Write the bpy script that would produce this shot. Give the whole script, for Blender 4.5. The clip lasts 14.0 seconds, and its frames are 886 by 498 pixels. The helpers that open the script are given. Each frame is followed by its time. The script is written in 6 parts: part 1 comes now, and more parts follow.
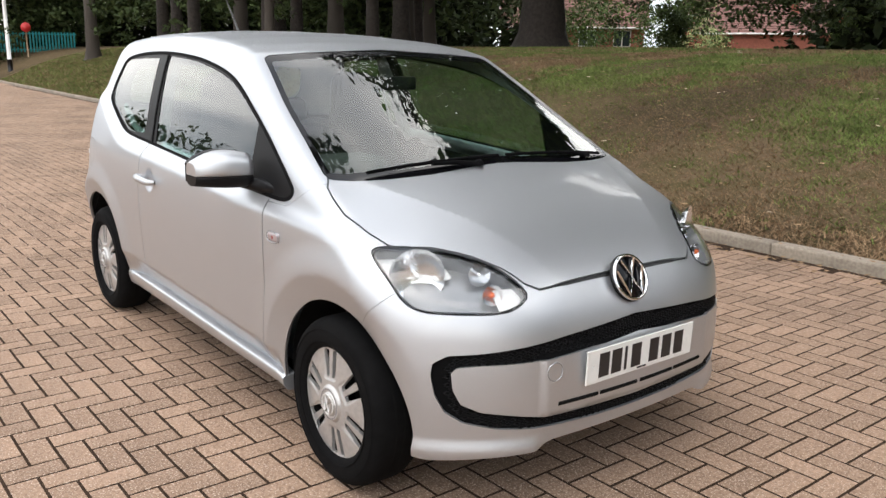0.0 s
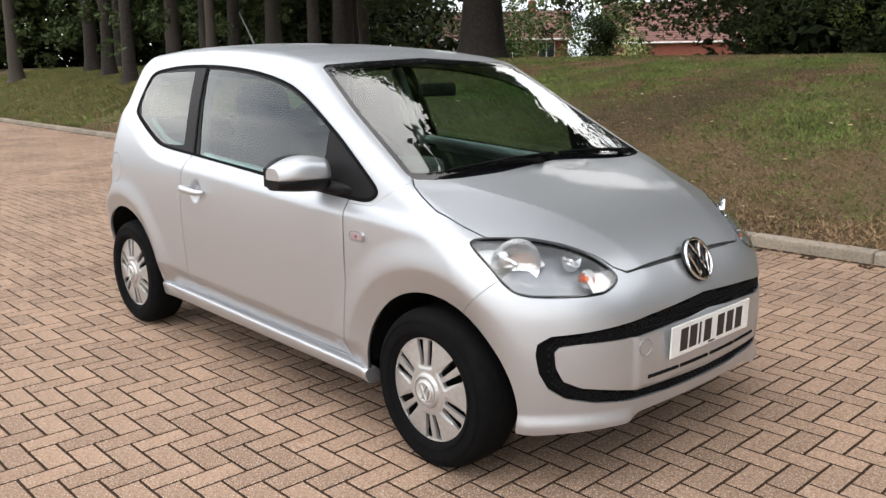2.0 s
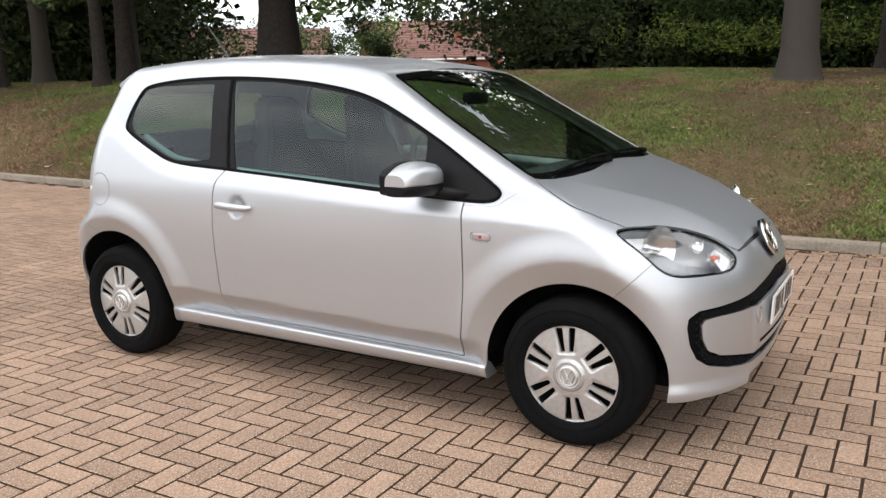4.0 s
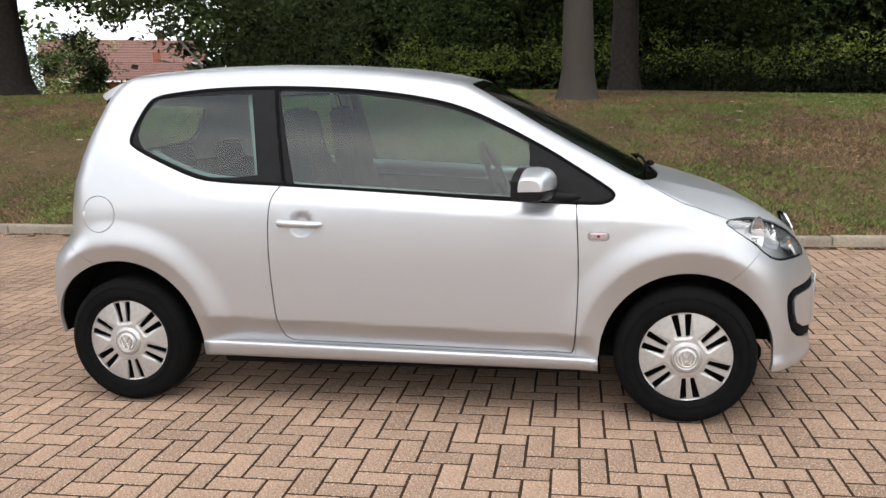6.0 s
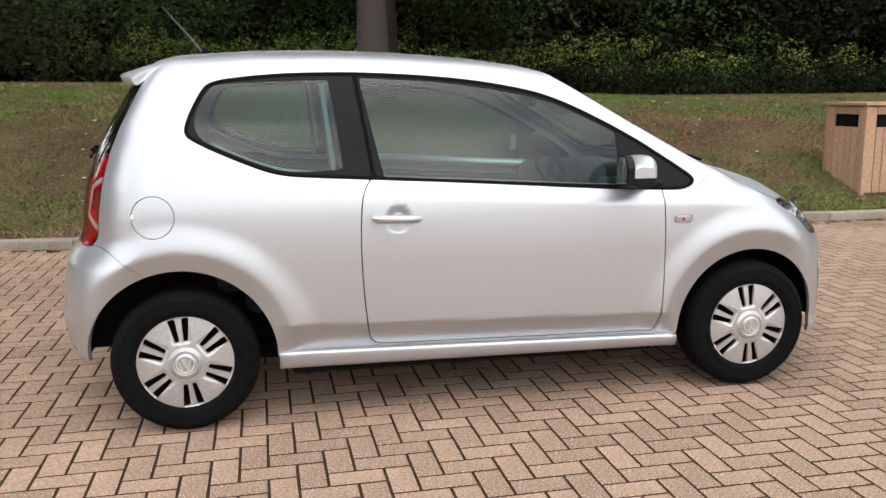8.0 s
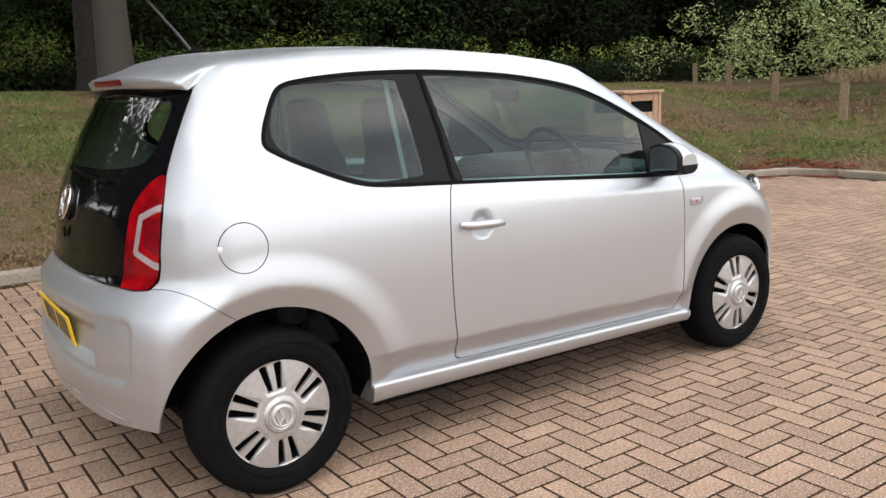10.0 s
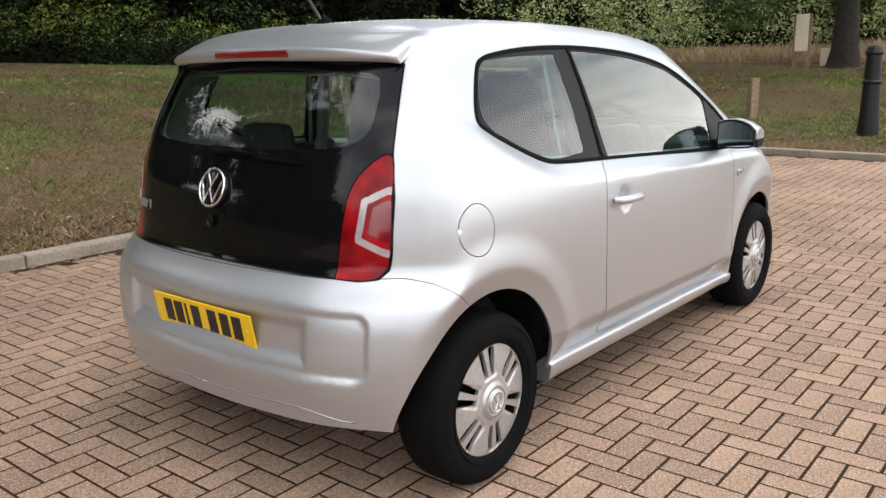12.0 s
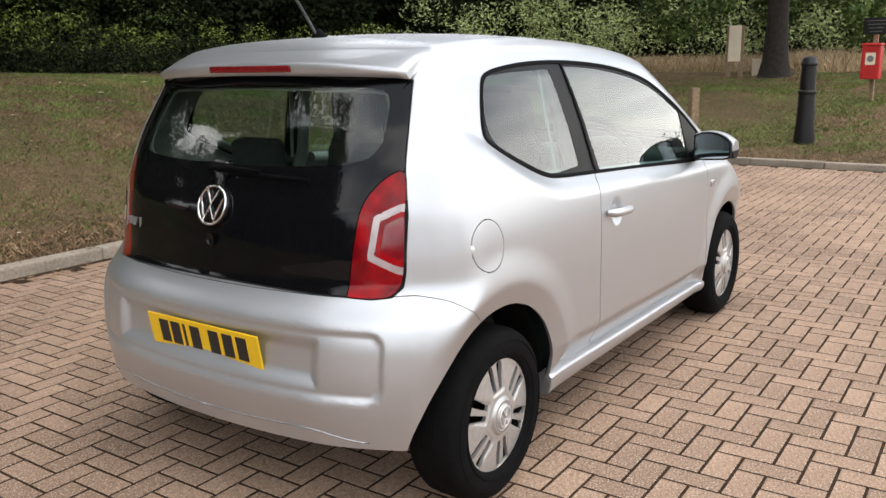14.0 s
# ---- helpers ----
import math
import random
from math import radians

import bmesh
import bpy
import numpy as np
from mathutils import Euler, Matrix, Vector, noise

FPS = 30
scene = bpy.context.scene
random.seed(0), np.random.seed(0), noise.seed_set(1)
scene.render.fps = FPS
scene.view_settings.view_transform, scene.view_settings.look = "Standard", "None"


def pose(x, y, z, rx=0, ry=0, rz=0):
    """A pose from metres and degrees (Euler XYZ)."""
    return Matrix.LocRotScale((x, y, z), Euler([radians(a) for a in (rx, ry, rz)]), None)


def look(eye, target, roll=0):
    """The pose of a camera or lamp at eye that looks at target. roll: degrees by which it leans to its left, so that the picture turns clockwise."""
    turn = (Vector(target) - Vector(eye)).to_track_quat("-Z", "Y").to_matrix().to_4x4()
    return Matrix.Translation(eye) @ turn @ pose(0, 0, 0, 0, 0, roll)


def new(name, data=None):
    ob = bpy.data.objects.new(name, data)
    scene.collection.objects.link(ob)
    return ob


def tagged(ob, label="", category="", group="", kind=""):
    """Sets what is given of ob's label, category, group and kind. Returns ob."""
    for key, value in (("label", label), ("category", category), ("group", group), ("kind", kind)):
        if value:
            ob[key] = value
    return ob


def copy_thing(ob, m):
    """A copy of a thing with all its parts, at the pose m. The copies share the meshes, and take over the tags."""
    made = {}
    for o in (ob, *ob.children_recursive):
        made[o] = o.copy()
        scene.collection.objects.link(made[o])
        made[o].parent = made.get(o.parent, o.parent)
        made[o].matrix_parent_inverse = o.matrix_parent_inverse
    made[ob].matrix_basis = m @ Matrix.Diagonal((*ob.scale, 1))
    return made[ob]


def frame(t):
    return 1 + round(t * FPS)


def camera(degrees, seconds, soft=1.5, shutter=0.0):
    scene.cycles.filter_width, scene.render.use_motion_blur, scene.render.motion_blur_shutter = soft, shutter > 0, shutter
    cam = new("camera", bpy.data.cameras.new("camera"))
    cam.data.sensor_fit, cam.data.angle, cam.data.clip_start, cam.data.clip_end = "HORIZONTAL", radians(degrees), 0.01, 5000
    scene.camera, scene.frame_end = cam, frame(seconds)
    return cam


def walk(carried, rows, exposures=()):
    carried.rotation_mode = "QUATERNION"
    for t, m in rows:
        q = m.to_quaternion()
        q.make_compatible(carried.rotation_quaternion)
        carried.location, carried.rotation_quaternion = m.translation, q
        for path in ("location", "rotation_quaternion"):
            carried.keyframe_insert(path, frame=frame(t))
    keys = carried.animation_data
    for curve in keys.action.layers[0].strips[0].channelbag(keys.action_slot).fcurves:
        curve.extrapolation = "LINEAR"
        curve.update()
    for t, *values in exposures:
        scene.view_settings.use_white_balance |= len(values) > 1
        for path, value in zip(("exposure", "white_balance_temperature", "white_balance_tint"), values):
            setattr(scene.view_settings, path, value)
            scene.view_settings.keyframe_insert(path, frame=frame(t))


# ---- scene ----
cam = camera(55.7, 14.0)
PATH = [
    (0, (3.444, -2.089, 1.403), (1.909, -0.89, 0.949), 0.8),
    (0.5, (3.445, -2.092, 1.401), (1.905, -0.9, 0.945), 0.6),
    (1, (3.413, -2.134, 1.396), (1.882, -0.928, 0.95), 0.7),
    (1.5, (3.357, -2.383, 1.386), (1.855, -1.133, 0.958), 0.2),
    (2, (3.241, -2.61, 1.37), (1.811, -1.277, 0.948), -0.5),
    (2.5, (3.012, -2.808, 1.372), (1.681, -1.369, 0.972), -1.6),
    (3, (2.822, -3.123, 1.357), (1.596, -1.592, 0.963), -1.5),
    (5.3, (1.328, -3.978, 1.344), (0.744, -2.101, 0.974), -1.1),
    (5.5, (1.169, -4.062, 1.332), (0.658, -2.163, 0.968), -1.1),
    (6, (0.79, -4.147, 1.322), (0.465, -2.205, 0.972), -1.1),
    (6.5, (0.391, -4.144, 1.331), (0.255, -2.179, 0.989), -0.8),
    (7, (-0.036, -4.194, 1.327), (0.014, -2.225, 0.978), -0.4),
    (7.5, (-0.44, -4.11, 1.301), (-0.221, -2.155, 0.941), -0.4),
    (8, (-0.865, -4.062, 1.306), (-0.464, -2.137, 0.943), -0.4),
    (8.2, (-1.037, -4.037, 1.323), (-0.566, -2.128, 0.957), -0.3),
    (10.3, (-2.443, -3.133, 1.339), (-1.246, -1.583, 0.931), -1.7),
    (10.5, (-2.587, -3.052, 1.356), (-1.341, -1.547, 0.929), -1.2),
    (11, (-2.876, -2.835, 1.362), (-1.533, -1.417, 0.932), -0.4),
    (11.5, (-3.054, -2.538, 1.368), (-1.626, -1.205, 0.937), -1.1),
    (12, (-3.253, -2.271, 1.368), (-1.744, -1.038, 0.918), -1.2),
    (12.5, (-3.343, -2.139, 1.391), (-1.798, -0.956, 0.929), -1.1),
    (13, (-3.364, -2.096, 1.381), (-1.789, -0.951, 0.925), -1.0),
    (13.5, (-3.37, -2.093, 1.389), (-1.778, -0.969, 0.94), -1.0),
    (14, (-3.375, -2.083, 1.395), (-1.771, -0.97, 0.96), -1.0),
]
walk(cam, [(t, look(eye, target, roll)) for t, eye, target, roll in PATH])

# ---- light ----
world = bpy.data.worlds.new("world")
scene.world = world
world.use_nodes = True
wn, wl = world.node_tree.nodes, world.node_tree.links
SUN_HEIGHT, SUN_TURN = 66, 172
sky = wn.new("ShaderNodeTexSky")
sky.sky_type, sky.sun_disc = "NISHITA", False
sky.sun_elevation, sky.sun_rotation = radians(SUN_HEIGHT), radians(SUN_TURN)
sky.air_density, sky.dust_density = 1.0, 4.0
# a broken grey cloud cover over the blue
coord = wn.new("ShaderNodeTexCoord")
cloud = wn.new("ShaderNodeTexNoise")
cloud.inputs["Scale"].default_value, cloud.inputs["Detail"].default_value = 1.7, 7
stretch = wn.new("ShaderNodeMapping")
stretch.inputs["Scale"].default_value = (1, 1, 2.6)
ramp = wn.new("ShaderNodeValToRGB")
ramp.color_ramp.elements[0].position, ramp.color_ramp.elements[0].color = 0.43, (3.7, 3.95, 4.3, 1)
ramp.color_ramp.elements[1].position, ramp.color_ramp.elements[1].color = 0.60, (10.3, 10.05, 9.65, 1)
cover = wn.new("ShaderNodeMix")
cover.data_type = "RGBA"
cover.inputs[0].default_value = 0.86
wl.new(coord.outputs["Generated"], stretch.inputs["Vector"])
wl.new(stretch.outputs["Vector"], cloud.inputs["Vector"])
wl.new(cloud.outputs["Fac"], ramp.inputs["Fac"])
wl.new(sky.outputs["Color"], cover.inputs[6])
wl.new(ramp.outputs["Color"], cover.inputs[7])
# the cloud is a little thinner towards the east
toward = wn.new("ShaderNodeVectorMath")
toward.operation = "DOT_PRODUCT"
toward.inputs[1].default_value = (0.95, 0.30, 0.0)
thin = wn.new("ShaderNodeMapRange")
thin.inputs["From Min"].default_value, thin.inputs["To Min"].default_value, thin.inputs["To Max"].default_value = -1, 0.96, 1.06
bright = wn.new("ShaderNodeVectorMath")
bright.operation = "SCALE"
wl.new(coord.outputs["Generated"], toward.inputs[0])
wl.new(toward.outputs["Value"], thin.inputs["Value"])
wl.new(cover.outputs[2], bright.inputs[0])
wl.new(thin.outputs["Result"], bright.inputs["Scale"])
wl.new(bright.outputs["Vector"], wn["Background"].inputs["Color"])
wn["Background"].inputs["Strength"].default_value = 0.356
sun = new("sun", bpy.data.lights.new("sun", "SUN"))
sun.data.energy, sun.data.angle, sun.data.color = 0.5, radians(30), (1.0, 0.95, 0.88)
sun.matrix_world = look((0, 0, 40), (-40 * math.sin(radians(SUN_TURN)) / math.tan(radians(SUN_HEIGHT)), -40 * math.cos(radians(SUN_TURN)) / math.tan(radians(SUN_HEIGHT)), 0))

# ---- materials ----
def material(name, color, rough=0.5, metal=0.0, var=0.0, scale=30.0, bump=0.0, bump_scale=120.0, coat=0.0, second=None, spec=0.5, per_object=0.0, per_island=0.0, stain=0.0, stain_scale=1.5, speck=None, speck_scale=150):
    """A principled material: two scales of noise between two colours, fine relief, and a shift from piece to piece."""
    m = bpy.data.materials.new(name)
    m.use_nodes = True
    n, l = m.node_tree.nodes, m.node_tree.links
    b = n["Principled BSDF"]
    b.inputs["Roughness"].default_value, b.inputs["Metallic"].default_value = rough, metal
    b.inputs["Coat Weight"].default_value, b.inputs["Coat Roughness"].default_value = coat, 0.04
    b.inputs["Specular IOR Level"].default_value = spec
    b.inputs["Base Color"].default_value = (*color, 1)
    co = n.new("ShaderNodeTexCoord")
    if var or second or per_object or per_island or stain:
        fine = n.new("ShaderNodeTexNoise")
        fine.inputs["Scale"].default_value, fine.inputs["Detail"].default_value = scale, 5
        l.new(co.outputs["Object"], fine.inputs["Vector"])
        mix = n.new("ShaderNodeMix")
        mix.data_type = "RGBA"
        other = second or tuple(c * (1 - var) for c in color)
        mix.inputs[6].default_value, mix.inputs[7].default_value = (*color, 1), (*other, 1)
        spread = n.new("ShaderNodeMapRange")
        spread.inputs["From Min"].default_value, spread.inputs["From Max"].default_value = 0.36, 0.64
        l.new(fine.outputs["Fac"], spread.inputs["Value"])
        l.new(spread.outputs["Result"], mix.inputs[0])
        last = mix.outputs[2]
        if stain:
            broad = n.new("ShaderNodeTexNoise")
            broad.inputs["Scale"].default_value, broad.inputs["Detail"].default_value = stain_scale, 4
            l.new(co.outputs["Object"], broad.inputs["Vector"])
            sr = n.new("ShaderNodeMapRange")
            sr.inputs["From Min"].default_value, sr.inputs["From Max"].default_value = 0.42, 0.66
            sr.inputs["To Min"].default_value, sr.inputs["To Max"].default_value = 1.0, 1.0 - stain
            l.new(broad.outputs["Fac"], sr.inputs["Value"])
            sm = n.new("ShaderNodeMix")
            sm.data_type, sm.blend_type = "RGBA", "MULTIPLY"
            sm.inputs[0].default_value = 1
            l.new(last, sm.inputs[6])
            l.new(sr.outputs["Result"], sm.inputs[7])
            last = sm.outputs[2]
        for amount, node, socket in ((per_object, "ShaderNodeObjectInfo", "Random"), (per_island, "ShaderNodeNewGeometry", "Random Per Island")):
            if amount:
                rnd = n.new(node)
                hv = n.new("ShaderNodeHueSaturation")
                mr = n.new("ShaderNodeMapRange")
                mr.inputs["To Min"].default_value, mr.inputs["To Max"].default_value = 1 - amount, 1 + amount
                l.new(rnd.outputs[socket], mr.inputs["Value"])
                l.new(mr.outputs["Result"], hv.inputs["Value"])
                l.new(last, hv.inputs["Color"])
                last = hv.outputs["Color"]
        l.new(last, b.inputs["Base Color"])
    if speck:
        sn = n.new("ShaderNodeTexNoise")
        sn.inputs["Scale"].default_value, sn.inputs["Detail"].default_value = speck_scale, 1
        st = n.new("ShaderNodeMapRange")
        st.inputs["From Min"].default_value, st.inputs["From Max"].default_value = 0.59, 0.67
        sx = n.new("ShaderNodeMix")
        sx.data_type = "RGBA"
        sx.inputs[7].default_value = (*speck, 1)
        l.new(co.outputs["Object"], sn.inputs["Vector"])
        l.new(sn.outputs["Fac"], st.inputs["Value"])
        l.new(st.outputs["Result"], sx.inputs[0])
        l.new(last, sx.inputs[6])
        l.new(sx.outputs[2], b.inputs["Base Color"])
    if bump:
        bn = n.new("ShaderNodeTexNoise")
        bn.inputs["Scale"].default_value, bn.inputs["Detail"].default_value = bump_scale, 4
        bm_ = n.new("ShaderNodeBump")
        bm_.inputs["Strength"].default_value, bm_.inputs["Distance"].default_value = bump, 0.01
        l.new(co.outputs["Object"], bn.inputs["Vector"])
        l.new(bn.outputs["Fac"], bm_.inputs["Height"])
        l.new(bm_.outputs["Normal"], b.inputs["Normal"])
    return m


def glass(name, tint, gloss=1.0, rough=0.0, face=0.085):
    """A clear pane: what lies behind, tinted, under a mirror that grows towards grazing angles."""
    m = bpy.data.materials.new(name)
    m.use_nodes = True
    n, l = m.node_tree.nodes, m.node_tree.links
    n.remove(n["Principled BSDF"])
    clear, mirror, mix, edge_on = n.new("ShaderNodeBsdfTransparent"), n.new("ShaderNodeBsdfGlossy"), n.new("ShaderNodeMixShader"), n.new("ShaderNodeLayerWeight")
    clear.inputs["Color"].default_value = (*tint, 1)
    mirror.inputs["Roughness"].default_value = rough
    mirror.inputs["Color"].default_value = (gloss, gloss, gloss, 1)
    edge_on.inputs["Blend"].default_value = 0.5
    power, scale_ = n.new("ShaderNodeMath"), n.new("ShaderNodeMapRange")
    power.operation = "POWER"
    power.inputs[1].default_value = 3.7
    scale_.inputs["To Min"].default_value = face
    l.new(edge_on.outputs["Facing"], power.inputs[0])
    l.new(power.outputs[0], scale_.inputs["Value"])
    l.new(scale_.outputs["Result"], mix.inputs["Fac"])
    l.new(clear.outputs[0], mix.inputs[1])
    l.new(mirror.outputs[0], mix.inputs[2])
    l.new(mix.outputs[0], n["Material Output"].inputs["Surface"])
    return m


silver = material("silver_paint", (0.535, 0.552, 0.58), 0.43, 0.82, second=(0.475, 0.49, 0.515), scale=900, coat=0.5)
lamp_shell = material("lamp_shell", (0.27, 0.275, 0.285), 0.25, 0.4, var=0.1)
lamp_white = material("lamp_white", (0.78, 0.78, 0.77), 0.25, 0.0, var=0.05, bump=0.2, bump_scale=90)
belt_web = material("belt_web", (0.30, 0.32, 0.32), 0.8, var=0.1, scale=200)
black_trim = material("black_trim", (0.010, 0.010, 0.011), 0.42, spec=0.12, bump=0.03, bump_scale=400, var=0.2)
gloss_black = material("gloss_black", (0.004, 0.004, 0.005), 0.03, spec=0.25)
seal_rubber = material("seal_rubber", (0.004, 0.004, 0.0045), 0.7, spec=0.06, var=0.2)
emblem_grey = material("emblem_grey", (0.68, 0.67, 0.66), 0.4, 0.3, var=0.1)
aerial_grey = material("aerial_grey", (0.055, 0.055, 0.055), 0.45, 0.3, var=0.2)
dark_plastic = material("dark_plastic", (0.004, 0.004, 0.0045), 0.75, spec=0.06, var=0.3, scale=60, bump=0.1, bump_scale=500)
liner = material("liner", (0.007, 0.007, 0.007), 0.9, spec=0.1, var=0.3)
rubber = material("rubber", (0.006, 0.006, 0.0064), 0.85, spec=0.08, var=0.3, scale=40, bump=0.1, bump_scale=250, stain=0.2, stain_scale=6)
cover_paint = material("wheel_cover_paint", (0.50, 0.495, 0.49), 0.36, 0.6, var=0.12, scale=60, coat=0.3)
mirror_silver = material("mirror_silver", (0.38, 0.42, 0.44), 0.02, 1.0)
# near-black hedge and conifer leaves; the deep woods' shade is in this colour
leaf_hedge_deep_shade = material("leaf_hedge_deep_shade", (0.012, 0.018, 0.008), 0.8, second=(0.022, 0.031, 0.012), scale=2, per_island=0.4, spec=0.1)
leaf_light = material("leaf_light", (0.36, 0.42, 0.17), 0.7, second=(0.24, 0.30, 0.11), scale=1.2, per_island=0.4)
chrome = material("chrome", (0.82, 0.82, 0.83), 0.07, 1.0)
cabin_grey = material("cabin_grey", (0.05, 0.05, 0.052), 0.75, var=0.25, scale=80, bump=0.1, bump_scale=300)
cabin_light = material("cabin_light", (0.27, 0.28, 0.275), 0.7, var=0.1, scale=40)
seat_cloth = material("seat_cloth", (0.018, 0.019, 0.021), 0.95, second=(0.026, 0.027, 0.030), scale=60)
side_pane = glass("side_pane", (0.47, 0.66, 0.62), face=0.05, rough=0.0)
rear_pane = glass("rear_pane", (0.66, 0.76, 0.70), face=0.05)
front_pane = glass("front_pane", (0.70, 0.84, 0.76), face=0.06)
lamp_cover = glass("lamp_cover", (0.96, 0.97, 0.98), face=0.05)
red_lens = material("red_lens", (0.30, 0.003, 0.006), 0.10, second=(0.13, 0.002, 0.005), scale=14, spec=0.22)
red_deep = material("red_deep", (0.20, 0.004, 0.010), 0.08, coat=0.6, var=0.3)
clear_lens = material("clear_lens", (0.40, 0.34, 0.35), 0.15, 0.2, coat=0.5, var=0.2)
reflector = material("reflector", (0.80, 0.81, 0.82), 0.10, 0.95, bump=0.25, bump_scale=60)
lamp_grey = material("lamp_grey", (0.42, 0.43, 0.45), 0.22, 0.6)
water_drop = material("water_drop", (0.60, 0.61, 0.63), 0.10, 0.3, spec=0.6)
amber = material("amber", (0.75, 0.13, 0.02), 0.2, coat=0.3)
plate_white = material("plate_white", (0.72, 0.72, 0.70), 0.35, var=0.06, scale=30)
plate_yellow = material("plate_yellow", (0.82, 0.52, 0.01), 0.35, var=0.05, scale=30)
ink = material("ink", (0.01, 0.01, 0.012), 0.4)
grass = material("grass_ground", (0.082, 0.066, 0.031), 0.95, second=(0.120, 0.083, 0.051), scale=6, bump=1.0, bump_scale=45, speck=(0.19, 0.135, 0.08), speck_scale=48, stain=0.45, stain_scale=0.45, spec=0.1)
blade_green = material("blade_green", (0.172, 0.222, 0.062), 0.8, per_island=0.4, var=0.3, scale=2, spec=0.2)
blade_dry = material("blade_dry", (0.285, 0.190, 0.112), 0.9, per_island=0.4, var=0.3, scale=2, spec=0.2)
fallen_leaf = material("fallen_leaf", (0.40, 0.27, 0.16), 0.8, per_island=0.6, var=0.4, scale=3, spec=0.2)
pale_leaf = material("pale_leaf", (0.58, 0.48, 0.36), 0.8, per_island=0.4, var=0.3, scale=3, spec=0.2)
russet_leaf = material("russet_leaf", (0.23, 0.062, 0.035), 0.8, per_island=0.5, var=0.4, scale=3, spec=0.2)
reed = material("dry_reed", (0.55, 0.42, 0.26), 0.9, per_island=0.35, var=0.3, scale=2, spec=0.2)
timber = material("timber", (0.44, 0.275, 0.18), 0.8, second=(0.34, 0.205, 0.13), scale=30, bump=0.4, bump_scale=60, per_object=0.16)
post_wood = material("post_wood", (0.30, 0.21, 0.13), 0.9, second=(0.20, 0.14, 0.09), scale=25, bump=0.5, bump_scale=60)
cast_iron = material("cast_iron", (0.008, 0.008, 0.010), 0.42, spec=0.35, var=0.2, bump=0.1, bump_scale=200)
red_paint = material("red_paint", (0.52, 0.025, 0.025), 0.4, var=0.15, scale=8)
white_board = material("white_board", (0.78, 0.68, 0.52), 0.6, var=0.1, scale=6)
brick_red = material("brick_red", (0.30, 0.10, 0.065), 0.9, second=(0.22, 0.075, 0.05), scale=9)
tile_red = material("tile_red", (0.20, 0.105, 0.088), 0.9, second=(0.15, 0.078, 0.064), scale=6)
white_paint = material("white_paint", (0.75, 0.74, 0.72), 0.5, var=0.06)
teal_paint = material("teal_paint", (0.02, 0.22, 0.22), 0.5, var=0.15)
window_dark = material("window_dark", (0.02, 0.025, 0.03), 0.05)
kerb_stone = material("kerb_stone", (0.36, 0.31, 0.25), 0.9, second=(0.27, 0.225, 0.18), scale=45, bump=0.5, bump_scale=160, per_object=0.1, stain=0.3, stain_scale=2.5)
paver_mat = material("paver", (0.448, 0.302, 0.214), 0.9, second=(0.297, 0.197, 0.137), scale=60, bump=0.8, bump_scale=240, per_object=0.17, stain=0.28, stain_scale=0.9, speck=(0.66, 0.52, 0.42), spec=0.3)
paver_many = material("paver_many", (0.448, 0.302, 0.214), 0.9, second=(0.297, 0.197, 0.137), scale=60, bump=0.8, bump_scale=240, per_island=0.17, stain=0.28, stain_scale=0.9, speck=(0.66, 0.52, 0.42), spec=0.3)
joint_sand = material("joint_sand", (0.052, 0.032, 0.021), 0.95, spec=0.1, var=0.5, scale=50, bump=0.4)
bark = material("bark", (0.034, 0.027, 0.022), 0.95, second=(0.018, 0.014, 0.012), scale=14, bump=1.0, bump_scale=22)
bark_grey = material("bark_grey", (0.052, 0.043, 0.035), 0.95, second=(0.050, 0.041, 0.034), scale=10, bump=1.0, bump_scale=20)
leaf_dark = material("leaf_dark", (0.035, 0.055, 0.018), 0.75, second=(0.055, 0.075, 0.025), scale=2, per_island=0.45, spec=0.2)
leaf_mid = material("leaf_mid", (0.075, 0.115, 0.025), 0.75, second=(0.045, 0.075, 0.022), scale=1.5, per_island=0.45, spec=0.2)
leaf_bright = material("leaf_bright", (0.22, 0.27, 0.05), 0.75, second=(0.11, 0.16, 0.035), scale=1.5, per_island=0.4, spec=0.2)

# ---- the car's outer form, as one smooth field (x ahead, y to its left, z up, origin on the ground between the wheels) ----
def curve(knots, blur):
    """A smooth function through about the given knots."""
    kx, kv = np.array(knots, float).T
    xs = np.linspace(kx[0] - 0.4, kx[-1] + 0.4, 1600)
    vs = np.interp(xs, kx, kv)
    left, right = (kv[1] - kv[0]) / (kx[1] - kx[0]), (kv[-1] - kv[-2]) / (kx[-1] - kx[-2])
    vs = np.where(xs < kx[0], kv[0] + left * (xs - kx[0]), np.where(xs > kx[-1], kv[-1] + right * (xs - kx[-1]), vs))
    n = max(1, int(3 * blur / (xs[1] - xs[0])))
    w = np.exp(-0.5 * (np.arange(-n, n + 1) * (xs[1] - xs[0]) / blur) ** 2)
    padded = np.concatenate([vs[0] + (vs[1] - vs[0]) * np.arange(-n, 0), vs, vs[-1] + (vs[-1] - vs[-2]) * np.arange(1, n + 1)])
    vs = np.convolve(padded, w / w.sum(), "valid")
    return lambda x: np.interp(x, xs, vs)


def smax(a, b, k):
    h = np.clip(0.5 + 0.5 * (a - b) / k, 0, 1)
    return b + (a - b) * h + k * h * (1 - h)


def step(e0, e1, x):
    t = np.clip((x - e0) / (e1 - e0), 0, 1)
    return t * t * (3 - 2 * t)


def rounded(u, v, hu, hv, r):
    """Signed distance to a rectangle with round corners."""
    du, dv = np.abs(u) - hu + r, np.abs(v) - hv + r
    return np.hypot(np.maximum(du, 0), np.maximum(dv, 0)) + np.minimum(np.maximum(du, dv), 0) - r


